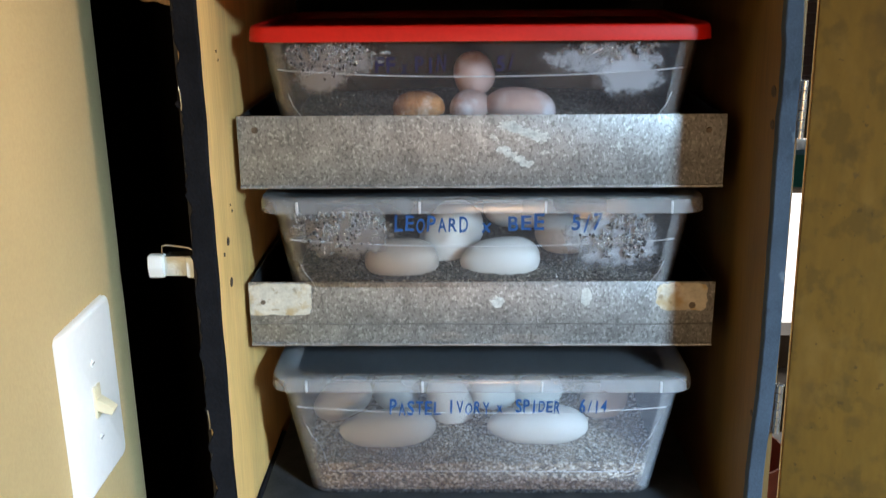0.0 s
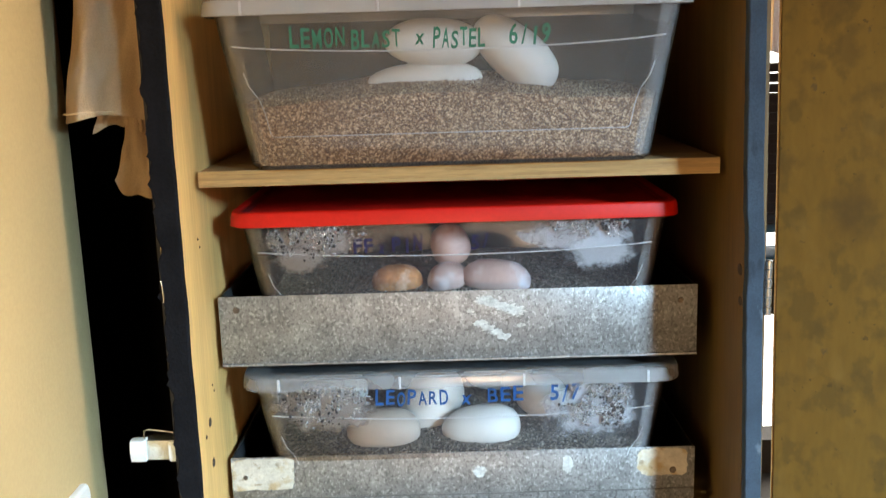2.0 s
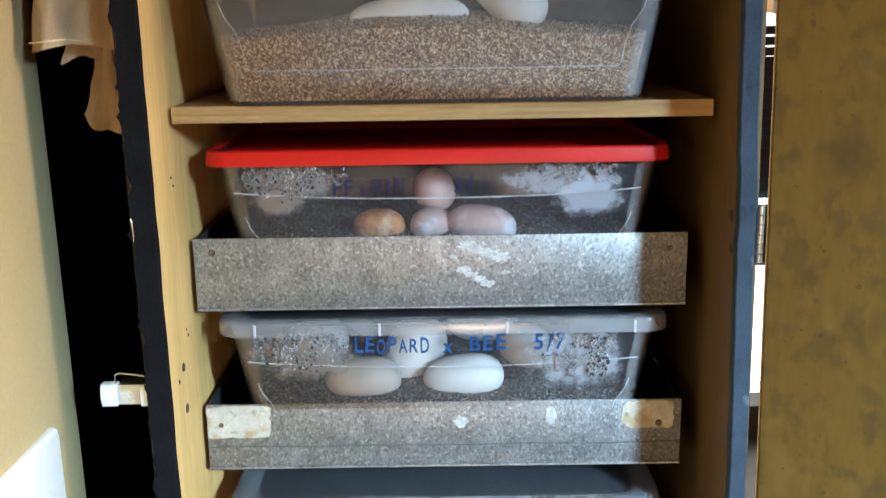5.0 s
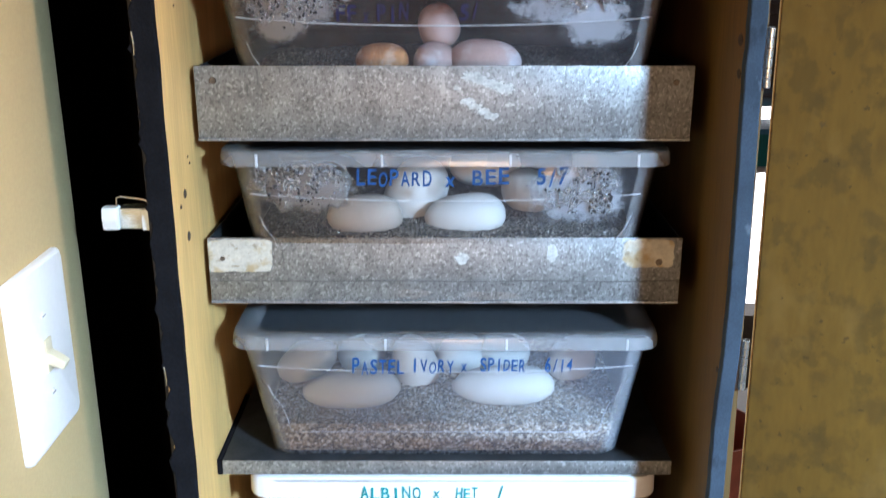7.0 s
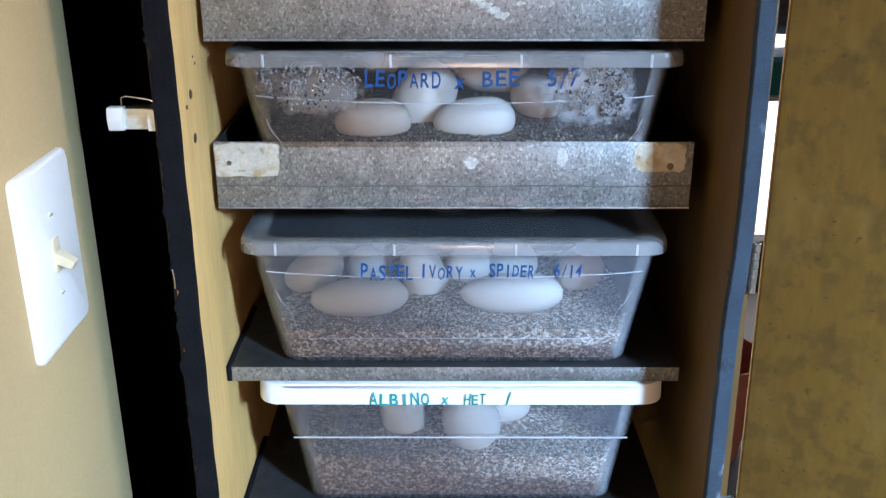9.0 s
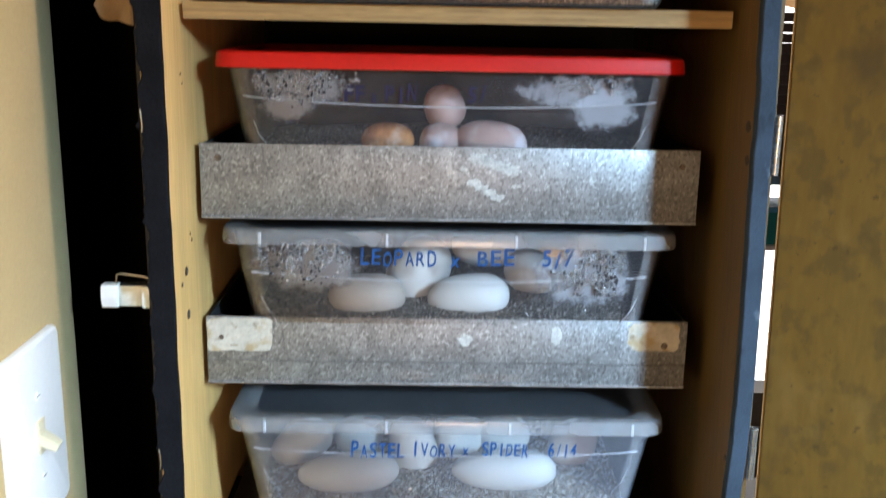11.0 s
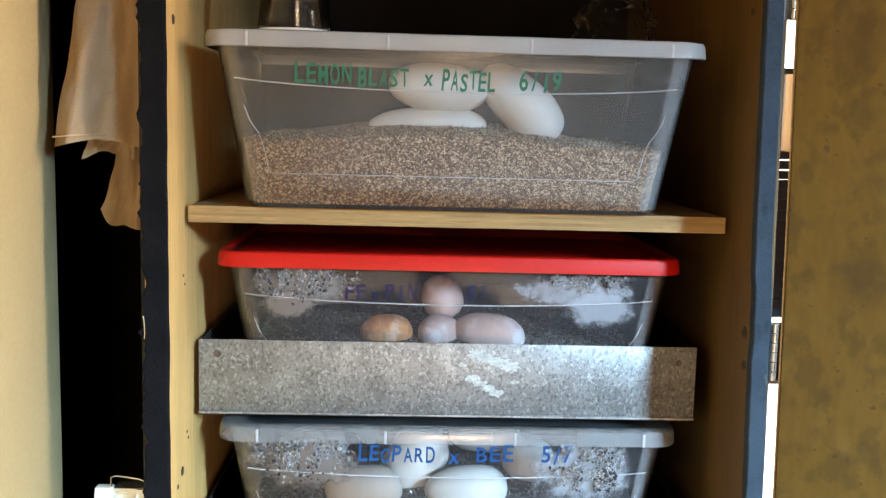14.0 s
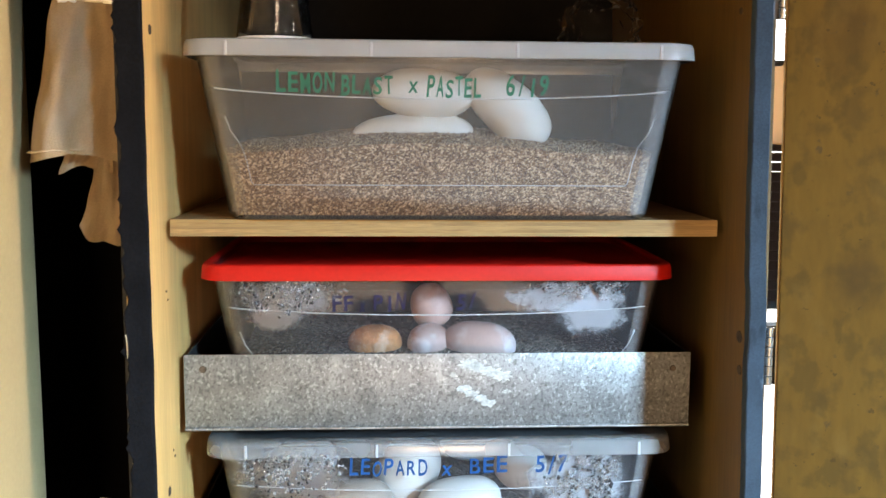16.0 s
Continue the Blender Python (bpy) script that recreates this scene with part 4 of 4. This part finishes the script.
# ---- condensation ----
def droplets(box, front, spans, count, seed, size=(0.0004, 0.0014), mat=None, label="beads of condensed water on the plastic"):
    """Beads of water on the inside of the front wall, thick near the middle of each span."""
    rnd = np.random.default_rng(seed)
    src = bmesh.new()
    bmesh.ops.create_icosphere(src, subdivisions=1, radius=1.0)
    bv = np.array([v.co[:] for v in src.verts])
    bf = np.array([[v.index for v in f.verts] for f in src.faces])
    src.free()
    verts, faces = [], []
    ox, oy, oz = box.location
    for k in range(count):
        x0, x1, z0, z1 = spans[k % len(spans)]
        u, v = rnd.uniform(-1, 1), rnd.beta(1.7, 1.2)
        if rnd.random() < 1.4 * (abs(u) - 0.45) + 0.8 * (0.4 - v):
            continue
        x, z = (x0 + x1) / 2 + (x1 - x0) / 2 * u - ox, z0 + (z1 - z0) * v - oz
        if noise.noise(Vector((x * 75, z * 75, seed))) < -0.15 + 0.10 * abs(u):
            continue
        r = size[0] + (size[1] - size[0]) * rnd.beta(1.0, 3.2)
        verts.append(bv * (r, r * 0.55, r * rnd.uniform(0.9, 1.3)) + (x, front(x, z) - 0.0003, z))
        faces.append(bf + len(bv) * len(faces))
    me = bpy.data.meshes.new("droplet_layer")
    me.from_pydata(np.concatenate(verts).tolist(), [], np.concatenate(faces).tolist())
    for p in me.polygons:
        p.use_smooth = True
    me.materials.append(mat or DROP)
    ob = new("droplet_layer", me)
    ob.parent = box
    tagged(ob, label, kind="stuff")


def mist(box, front, cx, cz, w, h):
    """A breath of condensation on the inside of the front wall, fading out at its rim."""
    ox, oy, oz = box.location
    me = bpy.data.meshes.new("condensation_film")
    me.from_pydata([(-1.3, 0, -1.3), (1.3, 0, -1.3), (1.3, 0, 1.3), (-1.3, 0, 1.3)], [], [(0, 1, 2, 3)])
    me.materials.append(FILM)
    ob = new("condensation_film", me)
    ob.parent = box
    ob["label"] = "whitish film of condensation"
    ob.matrix_local = pose(cx - ox, front(0, cz - oz) + 0.0022, cz - oz, 6.7, 0, 0) @ Matrix.Diagonal((w / 2, 1, h / 2, 1))


mist(ff, ff_front, -0.108, 1.2950, 0.080, 0.030)
mist(ff, ff_front, -0.122, 1.2800, 0.048, 0.026)
mist(ff, ff_front, 0.106, 1.2945, 0.096, 0.026)
mist(ff, ff_front, 0.126, 1.2820, 0.058, 0.036)
FF_WET = ((-0.152, -0.075, 1.276, 1.309), (-0.152, -0.085, 1.282, 1.309), (0.070, 0.152, 1.290, 1.307))
droplets(ff, ff_front, FF_WET, 1500, 5, (0.0003, 0.0014))
droplets(ff, ff_front, ((-0.154, -0.060, 1.282, 1.309), (-0.152, -0.066, 1.288, 1.309), (0.075, 0.152, 1.292, 1.308)), 260, 25, (0.0008, 0.0026))
droplets(ff, ff_front, FF_WET, 260, 15, (0.0005, 0.0020), DROPD, "glossy beads of water coloured dark for what they refract")
droplets(ff, ff_front, ((-0.06, 0.13, 1.255, 1.300),), 40, 35, (0.0003, 0.0009))
mist(leo, leo_front, -0.106, 1.1520, 0.086, 0.046)
mist(leo, leo_front, 0.118, 1.1470, 0.086, 0.056)
LEO_WET = ((-0.150, -0.070, 1.135, 1.173), (0.112, 0.150, 1.130, 1.173), (0.090, 0.150, 1.130, 1.152))
droplets(leo, leo_front, LEO_WET, 2300, 6, (0.0004, 0.0021))
droplets(leo, leo_front, ((-0.145, -0.066, 1.142, 1.172), (0.096, 0.148, 1.140, 1.172)), 260, 26, (0.0010, 0.0026))
droplets(leo, leo_front, LEO_WET, 620, 16, (0.0005, 0.0022), DROPD, "glossy beads of water coloured dark for what they refract")


# ---- hardware ----
def draw_latch(z, label):
    """A sprung catch on the side of the cabinet, with its tab and wire bail."""
    t = thing("draw_latch", label, "latch", (XL - 0.0195, -0.050, z), group="catches on the cabinet side")
    part("base_plate", solid(-0.0016, 0.0, -0.006, 0.030, -0.0095, 0.0095, 0.0005), CHROME, t)
    body = solid(-0.028, -0.0016, -0.004, 0.012, -0.0080, 0.0085, 0.0012)
    part("body", body, BRASS, t)
    part("spacer", solid(-0.010, -0.0025, -0.0056, -0.0038, -0.0088, 0.0080, 0.0006), CHROME, t)
    tab = loft([[(x, -0.0045 + 0.5 * dy, zz) for dy, zz in ((-0.004, -0.0085), (-0.008, 0.0), (-0.004, 0.0095), (0.014, 0.0095), (0.014, -0.0085))] for x in (-0.0275, -0.032, -0.040)])
    bmesh.ops.bevel(tab, geom=list(tab.edges), offset=0.0012, segments=2, affect="EDGES", profile=0.5)
    # white plastic here paints the glare on the metal tab
    part("tab", tab, PLATE, t, "end tab coloured white for its glare")
    part("wire_bail", tube([(-0.029, -0.003, 0.007), (-0.0285, -0.003, 0.0165), (-0.025, -0.003, 0.0178), (-0.008, -0.002, 0.0150), (-0.004, -0.002, 0.0130), (-0.003, 0.0, 0.004)], 0.0007, 8), CHROME, t)
    return t


draw_latch(1.1405, "nickel draw latch standing open on the black cabinet side")
draw_latch(1.5150, "nickel draw latch with a cloth hung over it")
for z in (1.276, 1.020):
    st = thing("wire_staple", "small bent wire staple stuck in the foam seal", "staple", (XL - 0.0150, YF - 0.0078, z), group="staples in the seal")
    part("wire", tube([(0, 0, -0.008), (0.0006, -0.0008, -0.004), (0.0002, -0.001, 0.004), (-0.0006, 0, 0.008)], 0.0006, 6), CHROME, st)


def hanging_cloth():
    """A small towel hung by its middle: an upper bell of folds and a longer tail."""
    t = thing("hanging_cloth", "beige cotton cloth hung over the upper latch", "cloth")

    def drape(x0a, x1a, za, x0b, x1b, zb, y, folds, amp, seed, power=0.75, lobe=0.0, curl=0.0):
        bm = bmesh.new()
        n, m = 40, 26
        rows = []
        for j in range(m + 1):
            v = j / m
            e = v ** power
            xa, xb = x0a + (x0b - x0a) * e, x1a + (x1b - x1a) * e
            row = []
            for i in range(n + 1):
                u = i / n
                yy = y + amp * (0.35 + v) * math.sin(u * folds * 2 * math.pi + seed + 0.8 * v) + 0.007 * noise.noise(Vector((u * 3, v * 3, seed))) + 0.0025 * noise.noise(Vector((u * 9, v * 5, seed))) - lobe * (0.3 + 0.7 * v) * math.exp(-((u - 0.24) / 0.20) ** 2)
                zz = za + (zb - za) * v + 0.004 * v * noise.noise(Vector((u * 2.5, seed, 0))) - 0.010 * v * abs(u - 0.45) + curl * v * max(0.0, 0.4 - u) ** 2
                row.append(bm.verts.new((xa + (xb - xa) * u, yy, zz)))
            rows.append(row)
        for j in range(m):
            for i in range(n):
                bm.faces.new((rows[j][i], rows[j][i + 1], rows[j + 1][i + 1], rows[j + 1][i]))
        bmesh.ops.solidify(bm, geom=list(bm.faces), thickness=0.0014)
        return bm

    part("upper_fold", drape(-0.258, -0.216, 1.512, -0.279, -0.2125, 1.404, -0.052, 0.9, 0.0045, 2.2, 0.85, 0.014), CLOTH, t)
    part("hem", tube([(-0.2785 + 0.066 * k / 24, -0.0525 + 0.0061 * math.sin(k / 24 * 0.9 * 6.28 + 3.0) - 0.014 * math.exp(-((k / 24 - 0.24) / 0.20) ** 2), 1.4085 - 0.005 * abs(k / 24 - 0.45)) for k in range(25)], 0.0008, 8), CLOTH, t)
    part("under_layer", drape(-0.250, -0.228, 1.430, -0.264, -0.226, 1.397, -0.036, 0.8, 0.003, 4.4), CLOTH, t)
    part("tail", drape(-0.241, -0.214, 1.430, -0.254, -0.215, 1.342, -0.034, 0.5, 0.003, 2.6, 3.4, 0.0, 0.10), CLOTH, t)
    part("inner_tail", drape(-0.228, -0.216, 1.420, -0.228, -0.216, 1.326, -0.016, 0.5, 0.002, 3.0), CLOTH, t)


hanging_cloth()

# ---- the open door on its hinges ----
HX, HY, SWING, LEAN_D = 0.2400, -0.076, -32.0, 1.3
door = thing("cabinet_door", "varnished ochre plywood cabinet door swung wide open, stained", "door")
door.matrix_world = pose(HX, HY, 1.2, 0, -LEAN_D, 0) @ pose(0, 0, 0, 0, 0, SWING)
part("door_panel", solid(0.0045, 0.46, -0.001, 0.018, Z0 - 1.2, Z1 - 1.2, 0.0015), DOOR, door)
part("door_edge", solid(0.0030, 0.0044, 0.0, 0.017, Z0 - 1.198, Z1 - 1.202), PLYX, door, "raw dark plywood edge")


def butt_hinge(z0, z1, dx):
    t = thing("butt_hinge", "narrow brass butt hinge between cabinet and door", "hinge", (HX + dx, HY + 0.002, z0), group="hinges of the cabinet door")
    h = (z1 - z0) / 6
    for k in range(6):
        part("knuckle", rod((0, 0, h * k + 0.0004), (0, 0, h * (k + 1) - 0.0004), 0.0031, 14), BRASS, t)
    part("pin", rod((0, 0, 0), (0, 0, z1 - z0), 0.0018, 10), STEEL, t)
    part("leaf", solid(-0.0110, -0.0012, 0.0015, 0.0027, 0, z1 - z0), STEEL, t)
    part("leaf", solid(0.0012, 0.0060, 0.0015, 0.0027, 0, z1 - z0), STEEL, t)


for z0, z1, dx in ((1.244, 1.2865, -0.0022), (1.500, 1.5425, -0.0050), (1.006, 1.0485, 0.0030), (0.770, 0.8125, 0.0085)):
    butt_hinge(z0, z1, dx)

# ---- light switch ----
switch = thing("light_switch", "oversized white wall plate with an ivory toggle switch", "light switch", (-0.287, -0.1215, 1.0575))
pl = loft([[(x, sy, sz) for sy, sz, _ in ring(0.094 - g, 0.137 - g, 0, 0.006)] for x, g in ((0.0002, 0.0), (0.0030, 0.0), (0.0048, 0.0015), (0.0062, 0.006))])
part("plate", pl, PLATE, switch)
part("toggle_frame", solid(0.0058, 0.0080, -0.0055, 0.0055, -0.0125, 0.0125, 0.0006), IVORY, switch, "ivory toggle surround")
tg = loft([ring(0.0085, 0.0110, 0.0, 0.001), ring(0.0075, 0.0098, 0.009, 0.001), ring(0.0060, 0.0085, 0.0145, 0.0012)])
tgo = part("toggle", tg, IVORY, switch, "ivory toggle pushed down")
tgo.matrix_local = pose(0.0062, 0, -0.001, 0, 0, 0) @ pose(0, 0, 0, 0, 118, 0)
for dz in (0.0302, -0.0302):
    sc = part("screw", hole_disc(0.0064, 0, dz, 0.0033, (1, 0, 0), PLATE, 1.0, 0.0014), PLATE, switch)
    part("slot", solid(0.0070, 0.00735, -0.0028, 0.0028, dz - 0.0004, dz + 0.0004), STEEL, sc)

# ---- things on the top box ----
cup = thing("deli_cup", "upturned clear plastic cup with a white rim on a box lid", "cup", (-0.116, -0.004, 1.4815))
part("cup_wall", loft([ring(0.056, 0.056, 0.006, 0.0279), ring(0.055, 0.055, 0.012, 0.0274), ring(0.044, 0.044, 0.060, 0.0219), ring(0.038, 0.038, 0.063, 0.0189), ring(0.037, 0.037, 0.061, 0.0184), ring(0.043, 0.043, 0.058, 0.0214), ring(0.054, 0.054, 0.012, 0.0269)], False, False), CUP, cup)
part("cup_rim", loft([ring(0.056, 0.056, 0.0, 0.0279), ring(0.061, 0.061, 0.001, 0.0304), ring(0.061, 0.061, 0.0062, 0.0304), ring(0.056, 0.056, 0.0074, 0.0279)], False, False), PLATE, cup, "white flanged rim")
bag_bm = bmesh.new()
bmesh.ops.create_icosphere(bag_bm, subdivisions=4, radius=1.0)
for v in bag_bm.verts:
    k = 1 + 0.5 * abs(noise.noise(v.co * 2.2)) - 0.25 * abs(noise.noise(v.co * 6.0))
    v.co = Vector((v.co.x * 0.030 * k, v.co.y * 0.026 * k, max(0.0, 0.022 + v.co.z * 0.030 * k)))
tagged(finish("plastic_bag", bag_bm, BAG), "crinkled clear plastic bag lying on a box lid", "bag").location = (0.140, 0.06, 1.4815)

# ---- far side of the room, seen through the gap at the hinges ----
frame_far = thing("window_1", "tall bright window opening far behind the cabinet", "window", kind="structure")
for x0, x1, z0, z1 in ((0.55, 0.59, 0.12, 2.1), (1.38, 1.42, 0.12, 2.1), (0.59, 1.38, 2.06, 2.1)):
    part("window_frame", solid(x0, x1, 2.30, 2.36, z0, z1, 0.003), WHITE, frame_far)
curtain = thing("window_curtain", "short brown curtain across the upper window", "curtain")
bm = bmesh.new()
cur = [[(0.60 + 0.009 * k, 2.20 + 0.02 * math.sin(k * 0.55), z) for k in range(86)] for z in (1.62, 1.40)]
ra, rb = [bm.verts.new(p) for p in cur[0]], [bm.verts.new((x, y, z + 0.03 * math.sin(x * 9))) for x, y, z in cur[1]]
for k in range(85):
    bm.faces.new((ra[k], ra[k + 1], rb[k + 1], rb[k]))
bmesh.ops.solidify(bm, geom=list(bm.faces), thickness=0.004)
part("fabric", bm, CURTAIN, curtain)
louvre = thing("louvre_shutter", "dark louvred shutter with light between its slats", "shutter")
for k in range(17):
    sl = part("slat", solid(0.60, 1.375, -0.004, 0.004, -0.0138 if k < 3 else -0.0168, 0.0138 if k < 3 else 0.0168, 0.002), SLAT, louvre)
    sl.matrix_local = pose(0, 2.24, 1.365 - 0.0315 * k, 18, 0, 0)
for x0 in (0.590, 1.372):
    part("stile", solid(x0, x0 + 0.013, 2.215, 2.270, 0.0, 1.40, 0.002), SLAT, louvre)
part("curtain_rod", rod((0.52, 2.20, 1.622), (1.45, 2.20, 1.622), 0.009, 12), STEEL, curtain)
for x0 in (0.525, 1.445):
    part("rod_bracket", solid(x0 - 0.006, x0 + 0.006, 2.192, 2.282, 1.612, 1.632, 0.001), STEEL, curtain)
tub = thing("plastic_tub", "teal plastic tub on a stand by the far window", "tub", (1.02, 2.10, 0.70))
part("tub_body", loft([ring(0.55, 0.14, 0, 0.03), ring(0.60, 0.16, 0.10, 0.03)]), TEAL, tub)
part("tub_rim", loft([ring(0.61, 0.17, 0.10, 0.03), ring(0.61, 0.17, 0.115, 0.03)]), BLUE, tub)
stand = thing("white_stand", "white painted stand under the tub", "stand", (1.02, 2.10, 0.0))
part("stand_board", solid(-0.30, 0.30, -0.09, 0.09, 0.685, 0.6995, 0.004), WHITE, stand)
for sx in (-0.28, 0.28):
    for sy in (-0.06, 0.06):
        part("leg", solid(sx - 0.012, sx + 0.012, sy - 0.012, sy + 0.012, 0.0, 0.685, 0.002), STEEL, stand)
ball = thing("orange_bucket", "orange plastic bucket on the floor", "bucket", (0.62, 1.25, 0.0))
part("bucket_wall", loft([ring(0.20, 0.20, 0.0, 0.099), ring(0.26, 0.26, 0.26, 0.129), ring(0.25, 0.25, 0.26, 0.124), ring(0.19, 0.19, 0.01, 0.094)]), ORANGE, ball)
